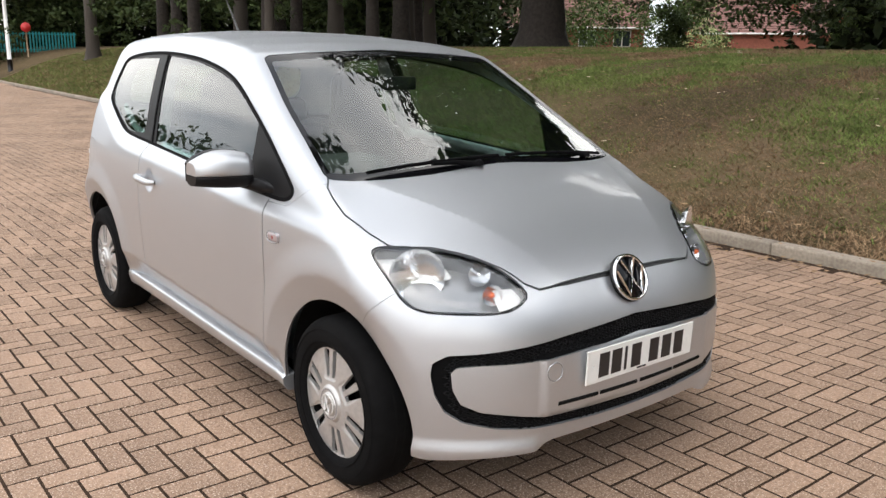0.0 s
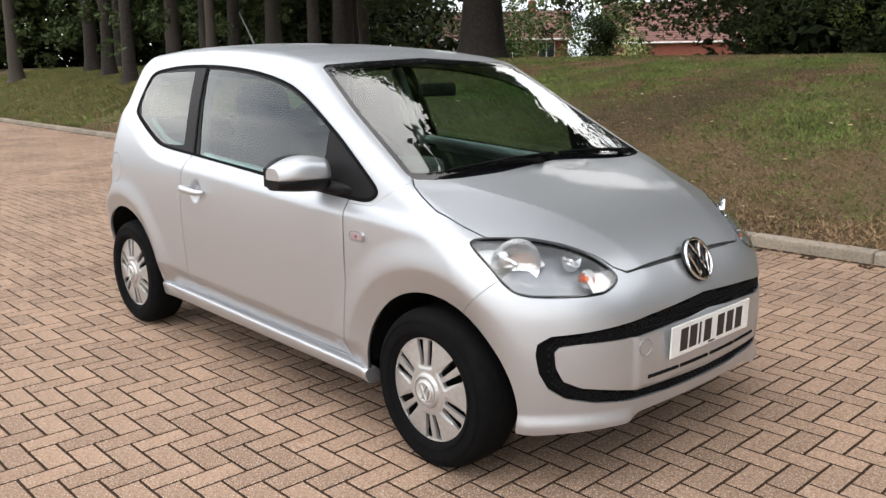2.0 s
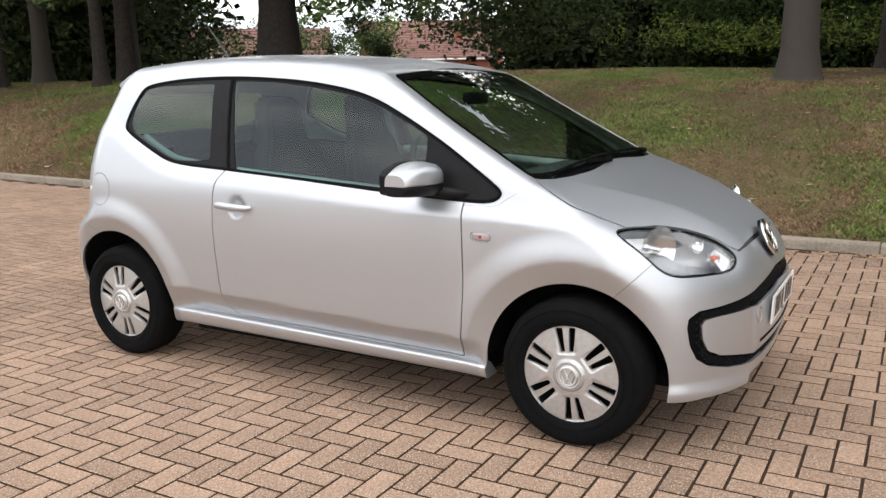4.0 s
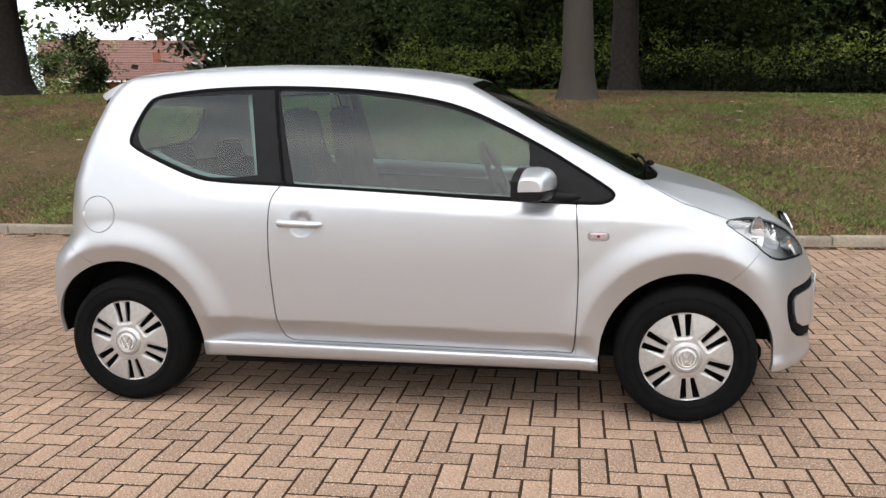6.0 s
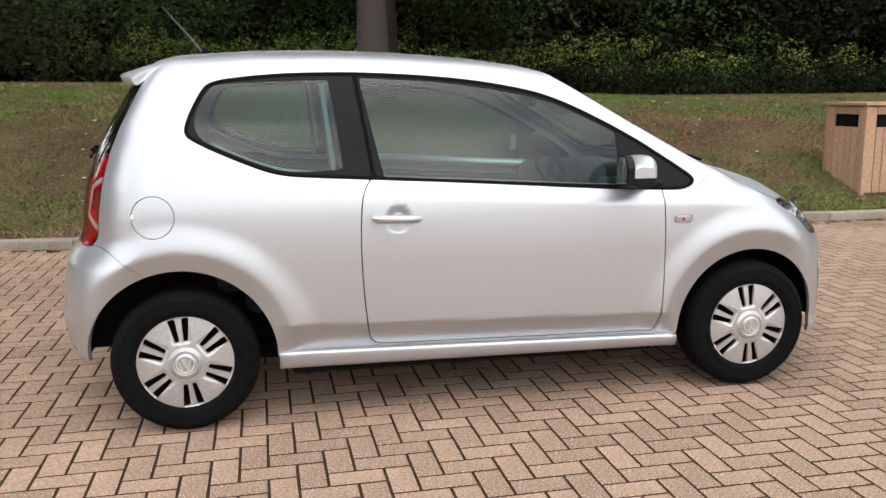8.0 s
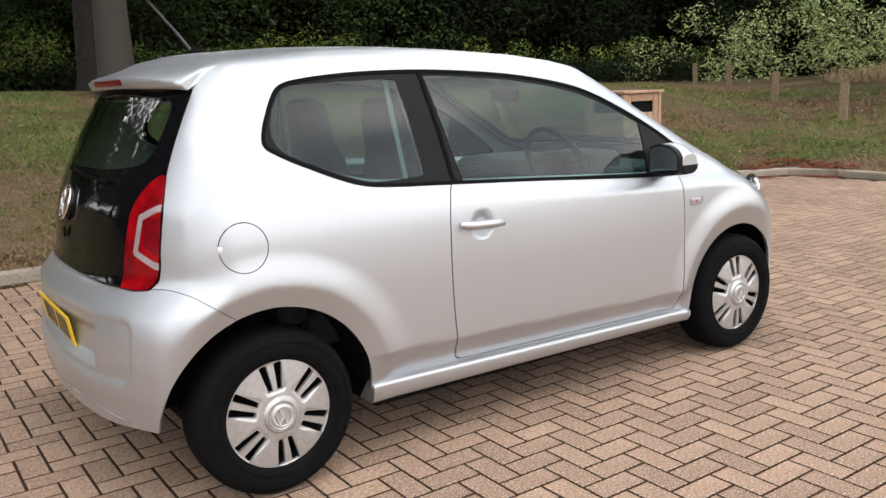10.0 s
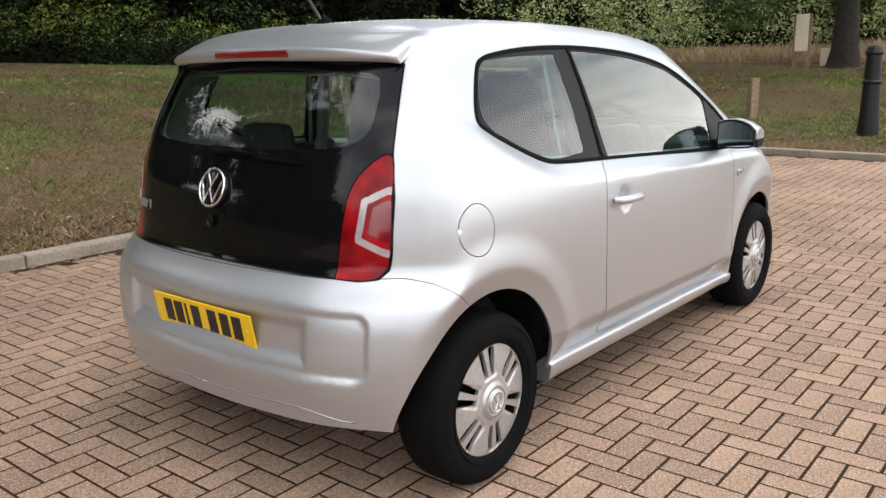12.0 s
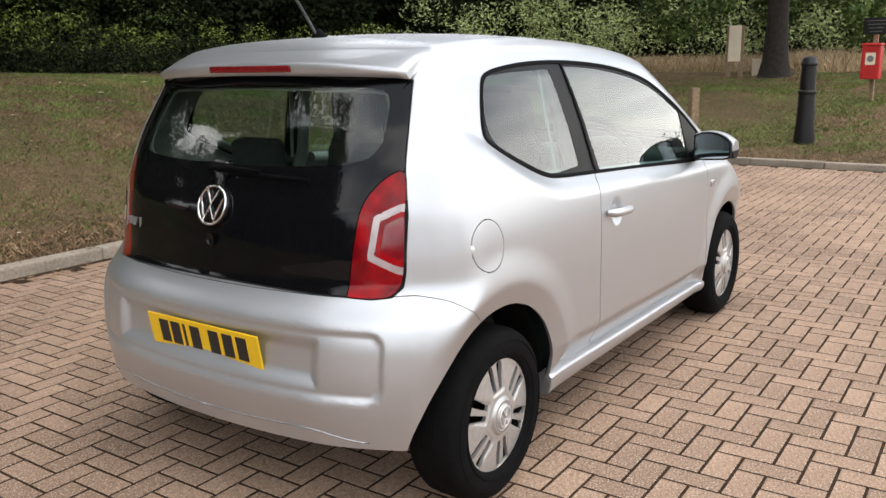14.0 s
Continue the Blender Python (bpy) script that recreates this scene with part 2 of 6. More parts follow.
TOP = curve([(-1.75, 1.33), (-1.4, 1.441), (-1.2, 1.481), (-0.9, 1.500), (-0.6, 1.503), (-0.3, 1.493), (0, 1.471), (0.2, 1.442), (0.33, 1.412), (0.45, 1.350), (0.7, 1.213), (0.95, 1.081), (1.10, 1.002), (1.2, 0.974), (1.32, 0.938), (1.42, 0.905), (1.5, 0.873), (1.62, 0.815), (1.72, 0.745), (1.80, 0.66)], 0.016)
CROWN = curve([(-1.5, 0.06), (0.0, 0.042), (0.35, 0.025), (1.05, 0.02), (1.2, 0.025), (1.45, 0.06), (1.75, 0.09)], 0.05)
FOLD = curve([(1.0, 0.60), (1.15, 0.56), (1.65, 0.30), (1.8, 0.26)], 0.03)
SWEEP = curve([(-1.5, 0.0), (0.1, 0.03), (0.35, 0.08), (0.7, 0.12), (1.0, 0.14), (1.15, 0.09), (1.3, 0.0)], 0.06)
LOWER = curve([(0.12, 0.765), (0.22, 0.800), (0.30, 0.812), (0.42, 0.817), (0.55, 0.820), (0.70, 0.823), (0.80, 0.820), (0.88, 0.814), (0.96, 0.798), (1.05, 0.777), (1.15, 0.747), (1.25, 0.711), (1.35, 0.667), (1.42, 0.627), (1.5, 0.57)], 0.03)
GLASS = curve([(0.8, 0.803), (0.97, 0.765), (1.18, 0.711), (1.38, 0.643), (1.5, 0.594)], 0.05)
BELT = curve([(-1.8, 1.17), (-1.3, 1.20), (-1.18, 1.162), (-1.135, 1.132), (-0.988, 1.058), (-0.859, 1.008), (-0.752, 0.988), (-0.487, 0.974), (-0.037, 0.948), (0.424, 0.917), (0.766, 0.899), (1.2, 0.875)], 0.03)
PLAN_LOW = curve([(-1.75, 0.905), (-1.6, 0.955), (-1.45, 0.980), (-1.25, 0.994), (-1.0, 1.0), (0.6, 1.0), (0.9, 0.986), (1.2, 0.976), (1.4, 0.960), (1.6, 0.935), (1.8, 0.90)], 0.06)
PLAN_HIGH = curve([(-1.6, 0.945), (-1.35, 0.992), (-1.15, 0.998), (-0.9, 1.0), (0.5, 1.0), (0.95, 0.988), (1.3, 0.965)], 0.06)
NOSE = curve([(0.10, 1.70), (0.17, 1.755), (0.22, 1.788), (0.3, 1.800), (0.4, 1.806), (0.5, 1.804), (0.6, 1.790), (0.66, 1.772), (0.71, 1.748), (0.76, 1.712), (0.82, 1.64), (0.95, 1.45)], 0.02)
TAIL = curve([(0.10, -1.62), (0.20, -1.69), (0.26, -1.725), (0.4, -1.752), (0.5, -1.757), (0.60, -1.748), (0.66, -1.728), (0.70, -1.69), (0.75, -1.665), (0.85, -1.655), (0.97, -1.633), (1.1, -1.578), (1.2, -1.524), (1.34, -1.432), (1.45, -1.36)], 0.018)


def soft(u, k):
    """The positive part of u, rounded at its foot."""
    return (u + np.sqrt(u * u + k * k)) / 2


def side_width(x, z):
    g = GLASS(z) * PLAN_HIGH(x) + 0.85 * soft(BELT(x) - z, 0.012)
    low = LOWER(z) * PLAN_LOW(x)
    w = -smax(-low, -g, 0.03)
    # the undercut of the doors below their crease
    crease = 0.392 - 0.029 * x
    sill_top = 0.295 - 0.020 * (x + 0.8)
    under = 0.55 * soft(crease - np.maximum(z, sill_top), 0.003) * step(-0.92, -0.74, x) * (1 - step(0.78, 0.87, x))
    w = w - under
    # the swollen rings round the wheels
    for wx, wz in ((1.21, 0.28), (-1.217, 0.29)):
        r = np.hypot(x - wx, z - wz)
        w = w + 0.015 * (1 - step(0.425, 0.55, r)) - 0.34 * soft(0.432 - np.maximum(r, 0.34), 0.004)
    # the bowl behind the door handle
    return w - 0.014 * (1 - step(0.022, 0.060, np.hypot(x + 0.367, z - 0.823)))


def field(x, y, z):
    """Below zero inside the car."""
    a = np.abs(y)
    side = a - side_width(x, z)
    xs = x + SWEEP(x) * a * a
    slope = (TOP(xs + 0.01) - TOP(xs - 0.01)) / 0.02
    top = (z - TOP(xs) + CROWN(x) * (a / 0.7) ** 2.4 + 0.20 * step(1.02, 1.2, x) * np.maximum(a - FOLD(x), 0)) / np.sqrt(1 + slope**2)
    chin = 0.018 * (1 - step(0.232, 0.290, z)) * step(0.37, 0.43, a)
    plinth = 0.010 * (1 - step(0.388, 0.418, a)) * step(0.33, 0.345, z) * (1 - step(0.53, 0.55, z))
    front = (x - NOSE(z) - chin - plinth + 0.15 * a**2 + 1.1 * np.maximum(a - 0.36, 0) ** 2) * 0.93
    tuck = 0.012 * (1 - step(-0.018, 0.010, rounded(a, z - 0.545, 0.655, 0.102, 0.05))) + 0.026 * (1 - step(-0.050, 0.0, rounded(a, z - 0.545, 0.475, 0.082, 0.02)))
    back = (TAIL(z) - x + (0.19 + 0.05 * step(0.66, 0.78, z)) * a**2 + 0.7 * np.maximum(a - 0.42, 0) ** 2 + tuck) * 0.93
    side = side - 0.6 * chin * step(1.45, 1.6, x)
    k = 0.058
    f = smax(side, top, k)
    f = smax(f, front, 0.085)
    f = smax(f, back, 0.07)
    return smax(f, 0.145 - z, 0.03)

# ---- mesh tools ----
def part(name, data, mat, parent=None, label=""):
    """Links a mesh or a bmesh as one object under a thing or a part."""
    if isinstance(data, bmesh.types.BMesh):
        me = bpy.data.meshes.new(name)
        data.to_mesh(me)
        data.free()
    else:
        me = data
    if mat is not None and not me.materials:
        me.materials.append(mat)
    ob = new(name, me)
    if parent is not None:
        ob.parent = parent
    return tagged(ob, label)


def mesh_of(name, verts, faces, smooth=True, mat=None):
    me = bpy.data.meshes.new(name)
    me.from_pydata([tuple(v) for v in verts], [], [tuple(f) for f in faces])
    if smooth:
        me.shade_smooth()
    if mat is not None:
        me.materials.append(mat)
    return me


def box(x0, x1, y0, y1, z0, z1, bevel=0.0, segments=2, bm=None, turn=None):
    own = bm if bm is not None else bmesh.new()
    m = Matrix.Translation(((x0 + x1) / 2, (y0 + y1) / 2, (z0 + z1) / 2)) @ Matrix.Diagonal((x1 - x0, y1 - y0, z1 - z0, 1))
    got = bmesh.ops.create_cube(own, size=1, matrix=(turn @ m) if turn is not None else m)
    if bevel:
        edges = list({e for v in got["verts"] for e in v.link_edges})
        bmesh.ops.bevel(own, geom=edges, offset=bevel, segments=segments, affect="EDGES", profile=0.5)
    return own


def lathe(profile, n=48, axis="y", bm=None, m=None):
    """A turned shape from (radius, height) pairs."""
    own = bm if bm is not None else bmesh.new()
    rings = []
    for r, h in profile:
        ring = []
        for i in range(n):
            a = 2 * math.pi * i / n
            p = Vector((r * math.cos(a), h, r * math.sin(a))) if axis == "y" else Vector((r * math.cos(a), r * math.sin(a), h))
            ring.append(own.verts.new(m @ p if m is not None else p))
        rings.append(ring)
    for a, b in zip(rings, rings[1:]):
        for i in range(n):
            f = own.faces.new((a[i], a[(i + 1) % n], b[(i + 1) % n], b[i]))
            f.smooth = True
    return own


def tube(points, radius, n=8, bm=None, ends=True):
    """A pipe along points; radius is a number or one for each point."""
    own = bm if bm is not None else bmesh.new()
    points = [Vector(p) for p in points]
    radii = radius if isinstance(radius, (list, tuple)) else [radius] * len(points)
    rings, up = [], Vector((0.13, 0.21, 1)).normalized()
    for i, p in enumerate(points):
        d = (points[min(i + 1, len(points) - 1)] - points[max(i - 1, 0)]).normalized()
        s = d.cross(up)
        if s.length < 0.1:
            s = d.cross(Vector((1, 0, 0)))
        s.normalize()
        t = s.cross(d)
        rings.append([own.verts.new(p + radii[i] * (math.cos(2 * math.pi * k / n) * s + math.sin(2 * math.pi * k / n) * t)) for k in range(n)])
    for a, b in zip(rings, rings[1:]):
        for k in range(n):
            own.faces.new((a[k], a[(k + 1) % n], b[(k + 1) % n], b[k])).smooth = True
    if ends:
        own.faces.new(rings[0])
        own.faces.new(rings[-1][::-1])
    return own


def chaikin(poly, times=2, closed=True):
    p = np.array(poly, float)
    for _ in range(times):
        q = np.roll(p, -1, 0)
        cut_ = np.stack([0.75 * p + 0.25 * q, 0.25 * p + 0.75 * q], 1).reshape(-1, p.shape[1])
        p = cut_ if closed else np.concatenate([p[:1], cut_[1:-3], p[-1:]])
    return p


def poly_distance(u, v, poly):
    """Signed distance to a closed outline, below zero inside."""
    p = np.asarray(poly, float)
    best, inside = np.full(u.shape, 1e9), np.zeros(u.shape, bool)
    for (x0, y0), (x1, y1) in zip(p, np.roll(p, -1, 0)):
        dx, dy = x1 - x0, y1 - y0
        t = np.clip(((u - x0) * dx + (v - y0) * dy) / (dx * dx + dy * dy + 1e-12), 0, 1)
        best = np.minimum(best, (u - x0 - t * dx) ** 2 + (v - y0 - t * dy) ** 2)
        if y0 != y1:
            inside ^= ((y0 > v) != (y1 > v)) & (u < (v - y0) * dx / dy + x0)
    return np.where(inside, -1, 1) * np.sqrt(best)


def slope_of(p, e=0.0015):
    x, y, z = p.T
    g = np.stack([field(x + e, y, z) - field(x - e, y, z), field(x, y + e, z) - field(x, y - e, z), field(x, y, z + e) - field(x, y, z - e)], 1) / (2 * e)
    return g


def settle(p, rounds=3):
    for _ in range(rounds):
        g = slope_of(p)
        p = p - (field(*p.T) / np.maximum((g * g).sum(1), 0.05))[:, None] * g
    return p


def skin(h=0.0135):
    """The right half of the car's outer form as triangles."""
    xs, ys, zs = np.arange(-1.86, 1.90, h), np.arange(-0.90, 0.03, h), np.arange(0.12, 1.55, h)
    f = field(xs[:, None, None], ys[None, :, None], zs[None, None, :])
    s = f < 0
    cell = np.zeros(tuple(n - 1 for n in f.shape), np.int8)
    for i in (0, 1):
        for j in (0, 1):
            for k in (0, 1):
                cell += s[i : i + cell.shape[0], j : j + cell.shape[1], k : k + cell.shape[2]]
    cells = np.argwhere((cell > 0) & (cell < 8))
    index = np.full(cell.shape, -1)
    index[tuple(cells.T)] = np.arange(len(cells))
    total, count = np.zeros((len(cells), 3)), np.zeros(len(cells))
    corners = [(i, j, k) for i in (0, 1) for j in (0, 1) for k in (0, 1)]
    for a in corners:
        for axis in range(3):
            if a[axis] == 0:
                b = tuple(c + (n == axis) for n, c in enumerate(a))
                fa, fb = f[tuple((cells + a).T)], f[tuple((cells + b).T)]
                cross = (fa < 0) != (fb < 0)
                t = np.where(cross, fa / np.where(cross, fa - fb, 1), 0)
                at = np.array(a, float) + t[:, None] * (np.array(b) - a)
                total += at * cross[:, None]
                count += cross
    v = np.stack([xs[0], ys[0], zs[0]]) + h * (cells + total / count[:, None])
    quads = []
    for axis in range(3):
        lo = [slice(None)] * 3
        hi = [slice(None)] * 3
        lo[axis], hi[axis] = slice(0, -1), slice(1, None)
        a, b = s[tuple(lo)], s[tuple(hi)]
        e = np.argwhere(a != b)
        o1, o2 = (axis + 1) % 3, (axis + 2) % 3
        e = e[(e[:, o1] > 0) & (e[:, o2] > 0) & (e[:, o1] < cell.shape[o1]) & (e[:, o2] < cell.shape[o2])]
        flip = b[tuple(e.T)]
        ring = []
        for d1, d2 in ((0, 0), (1, 0), (1, 1), (0, 1)):
            c = e.copy()
            c[:, o1] -= d1
            c[:, o2] -= d2
            ring.append(index[tuple(c.T)])
        q = np.stack(ring, 1)
        q[flip] = q[flip][:, ::-1]
        quads.append(q)
    q = np.concatenate(quads)
    q = q[:, ::-1]
    v = settle(v)
    tris = np.concatenate([q[:, [0, 1, 2]], q[:, [0, 2, 3]]])
    n = np.cross(v[tris[:, 1]] - v[tris[:, 0]], v[tris[:, 2]] - v[tris[:, 0]])
    if (n * slope_of(v[tris].mean(1))).sum() < 0:
        tris = tris[:, ::-1]
    return v, tris


def cut(mesh, value, on_form=True):
    """Parts a triangle mesh along value = 0 into the piece below zero and the rest."""
    v, t = mesh
    if len(t) == 0:
        return mesh, mesh
    val = value(v)
    val = np.where(np.abs(val) < 1e-6, 1e-6, val)
    s = val < 0
    n = s[t].sum(1)
    mixed = t[(n == 1) | (n == 2)]
    ins, outs = [t[n == 3]], [t[n == 0]]
    if len(mixed):
        sm = s[mixed]
        lone = np.where(sm.sum(1) == 1, sm.argmax(1), (~sm).argmax(1))
        r = np.arange(len(mixed))
        a, b, c = mixed[r, lone], mixed[r, (lone + 1) % 3], mixed[r, (lone + 2) % 3]
        e = np.sort(np.concatenate([np.stack([a, b], 1), np.stack([a, c], 1)]), axis=1)
        uniq, back = np.unique(e, axis=0, return_inverse=True)
        back = back.reshape(-1)
        va, vb = val[uniq[:, 0]], val[uniq[:, 1]]
        w = (va / (va - vb))[:, None]
        fresh = v[uniq[:, 0]] * (1 - w) + v[uniq[:, 1]] * w
        pab, pac = len(v) + back[: len(a)], len(v) + back[len(a) :]
        v = np.concatenate([v, fresh])
        alone, rest = np.stack([a, pab, pac], 1), np.concatenate([np.stack([pab, b, c], 1), np.stack([pab, c, pac], 1)])
        low = s[a]
        ins += [alone[low], rest[np.tile(~low, 2)]]
        outs += [alone[~low], rest[np.tile(low, 2)]]
    return tidy(v, np.concatenate(ins)), tidy(v, np.concatenate(outs))


def tidy(v, t):
    used, back = np.unique(t, return_inverse=True)
    return v[used], back.reshape(-1, 3)


def gap_cut(mesh, value, gap=0.0022):
    """As cut(), with a shut line of twice the gap between the two."""
    inner = cut(mesh, lambda p: value(p) + gap)[0]
    return inner, cut(mesh, lambda p: value(p) - gap)[1]


def mirrored(mesh):
    v, t = mesh
    return v * (1, -1, 1), t[:, ::-1]


def both(mesh):
    """A half with its mirror image, welded along the middle."""
    v, t = mesh
    w, u = mirrored(mesh)
    mid = np.abs(v[:, 1]) < 1e-4
    back = np.where(mid, np.arange(len(v)), len(v) + np.arange(len(v)))
    return tidy(np.concatenate([v, w]), np.concatenate([t, back[u]]))


def shell(name, mesh, mat, parent, rim=0.012, sink=0.0, label="", lift=None):
    """A panel with its turned-in rim; sink sets it deeper than the outer form."""
    v, t = mesh
    g = slope_of(v)
    n = g / np.linalg.norm(g, axis=1)[:, None]
    v = v - n * (sink if lift is None else lift(v))[:, None] if lift is not None else v - n * sink
    verts, faces, normals = [v], [tuple(f) for f in t], [n[t].reshape(-1, 3)]
    if rim:
        e = np.concatenate([t[:, [0, 1]], t[:, [1, 2]], t[:, [2, 0]]])
        key = np.sort(e, 1)
        uniq, first, count = np.unique(key, axis=0, return_index=True, return_counts=True)
        edge = e[first[count == 1]]
        a, b = edge[:, 0], edge[:, 1]
        base = len(v)
        quad = np.stack([v[b], v[a], v[a] - n[a] * rim, v[b] - n[b] * rim], 1)
        side = np.cross(quad[:, 1] - quad[:, 0], quad[:, 3] - quad[:, 0])
        side /= np.maximum(np.linalg.norm(side, axis=1), 1e-9)[:, None]
        verts.append(quad.reshape(-1, 3))
        faces += [tuple(range(base + 4 * i, base + 4 * i + 4)) for i in range(len(quad))]
        normals.append(np.repeat(side, 4, 0))
    me = bpy.data.meshes.new(name)
    me.from_pydata(np.concatenate(verts).tolist(), [], [list(map(int, f)) for f in faces])
    me.shade_smooth()
    if lift is None:
        me.normals_split_custom_set(np.concatenate(normals).tolist())
    me.materials.append(mat)
    return part(name, me, mat, parent, label)


def quick_mesh(name, verts, faces, mat, smooth=False):
    """A mesh from arrays of places and of faces that all have as many corners."""
    me = bpy.data.meshes.new(name)
    verts, faces = np.ascontiguousarray(verts, np.float32), np.ascontiguousarray(faces, np.int32)
    n, k = faces.shape
    me.vertices.add(len(verts))
    me.vertices.foreach_set("co", verts.ravel())
    me.loops.add(n * k)
    me.loops.foreach_set("vertex_index", faces.ravel())
    me.polygons.add(n)
    me.polygons.foreach_set("loop_start", np.arange(0, n * k, k, dtype=np.int32))
    me.update(calc_edges=True)
    me.materials.append(mat)
    if smooth:
        me.shade_smooth()
    else:
        me.shade_flat()
    return me

# ---- the ground ----
KERB_LINE = curve([(-60, 5.6), (-34, 4.95), (-20, 4.55), (-10.5, 4.28), (-4.3, 3.80), (-1, 3.50), (1, 3.48), (8.0, 3.47)], 0.5)
EAST = 8.06


def ground_height(x, y):
    """The lawn's height: a bank behind the kerbs, level paving before them."""
    dn, de = y - KERB_LINE(np.minimum(x, 8.0)), x - EAST
    d = smax(dn, de, 1.2) - 0.16
    mix = step(-3, 3, de - dn)
    dd = np.maximum(d, 0)
    north = np.interp(x, (-30, -8, -2, 3, 7), (1.50, 1.52, 1.46, 1.30, 1.16)) * (1 - np.exp(-((dd / 2.6) ** 1.25)))
    east = 1.12 * (1 - np.exp(-((dd / 6.5) ** 1.3)))
    z = 0.075 + north * (1 - mix) + east * mix
    return np.where(d > 0, z, -0.09)


def lawn():
    def axis(near, far):
        fine = np.arange(-34, 30, 0.4)
        out = 30 * 1.35 ** np.arange(1, 10)
        return np.concatenate([-(34 * 1.35 ** np.arange(1, 10))[::-1], fine, out])

    xs, ys = axis(0, 0), axis(0, 0)
    gx, gy = np.meshgrid(xs, ys, indexing="ij")
    z = ground_height(gx, gy)
    bumps = np.array([[noise.noise((x * 0.8, y * 0.8, 0)) * 0.03 + noise.noise((x * 0.25, y * 0.25, 5)) * 0.05 for y in ys] for x in xs])
    z = z + np.where(z > 0.3, bumps, 0)
    n, m = gx.shape
    i = np.arange(n * m).reshape(n, m)
    faces = np.stack([i[:-1, :-1], i[1:, :-1], i[1:, 1:], i[:-1, 1:]], -1).reshape(-1, 4)
    ob = part("ground", mesh_of("ground", np.stack([gx, gy, z], -1).reshape(-1, 3).tolist(), faces.tolist()), grass)
    return tagged(ob, "rough lawn on a bank, patchy green and dry brown", "lawn", kind="structure")


lawn()


# kerbs: single stones laid end to end
kerb = tagged(new("kerb"), "weathered pale concrete kerb stones along the lawn", "kerb", kind="structure")
stone_bm = box(-0.4545, 0.4545, -0.065, 0.065, -0.12, 0.085, 0.014, 2)
stone_mesh = bpy.data.meshes.new("kerb_stone")
stone_bm.to_mesh(stone_mesh)
stone_bm.free()
stone_mesh.materials.append(kerb_stone)


def kerb_row(points):
    for a, b in zip(points, points[1:]):
        ob = part("kerb_stone", stone_mesh, kerb_stone, kerb)
        ob.matrix_world = Matrix.Translation(((a[0] + b[0]) / 2, (a[1] + b[1]) / 2, random.uniform(-0.006, 0.006))) @ Euler((random.uniform(-0.02, 0.02), 0, math.atan2(b[1] - a[1], b[0] - a[0]))).to_matrix().to_4x4()


north_x = np.arange(-45.5, 7.3, 0.914)
kerb_row([(x, float(KERB_LINE(x)) + 0.065) for x in north_x])
kerb_row([(7.35 + 0.78 * math.sin(a) + 0.0, 2.75 + 0.78 * math.cos(a)) for a in np.linspace(0.05, 1.5, 3)])
kerb_row([(EAST + 0.065 + 0.012 * (y - 2), y) for y in np.arange(2.7, -26, -0.914)])


# paving: sand bed and clay-coloured blocks in a herringbone
bed = part("pavement", quick_mesh("pavement", [(-46, -40, -0.0012), (8.2, -40, -0.0012), (8.2, 3.6, -0.0012), (-46, 5.4, -0.0012)], [(0, 1, 2, 3)], joint_sand), joint_sand)
tagged(bed, "buff block paving laid in herringbone with dark sanded joints", "paving", kind="structure")


def block_shape():
    hx, hy, c = 0.0964, 0.0464, 0.0026
    ring = lambda dx, dy, z: [(-dx, -dy, z), (dx, -dy, z), (dx, dy, z), (-dx, dy, z)]
    v = ring(hx, hy, -0.03) + ring(hx, hy, -0.0045) + ring(hx - c, hy - c, 0.0)
    f = [(a + i, a + (i + 1) % 4, a + 4 + (i + 1) % 4, a + 4 + i) for a in (0, 4) for i in range(4)] + [(8, 9, 10, 11)]
    return np.array(v), np.array(f)


BLOCK_V, BLOCK_F = block_shape()


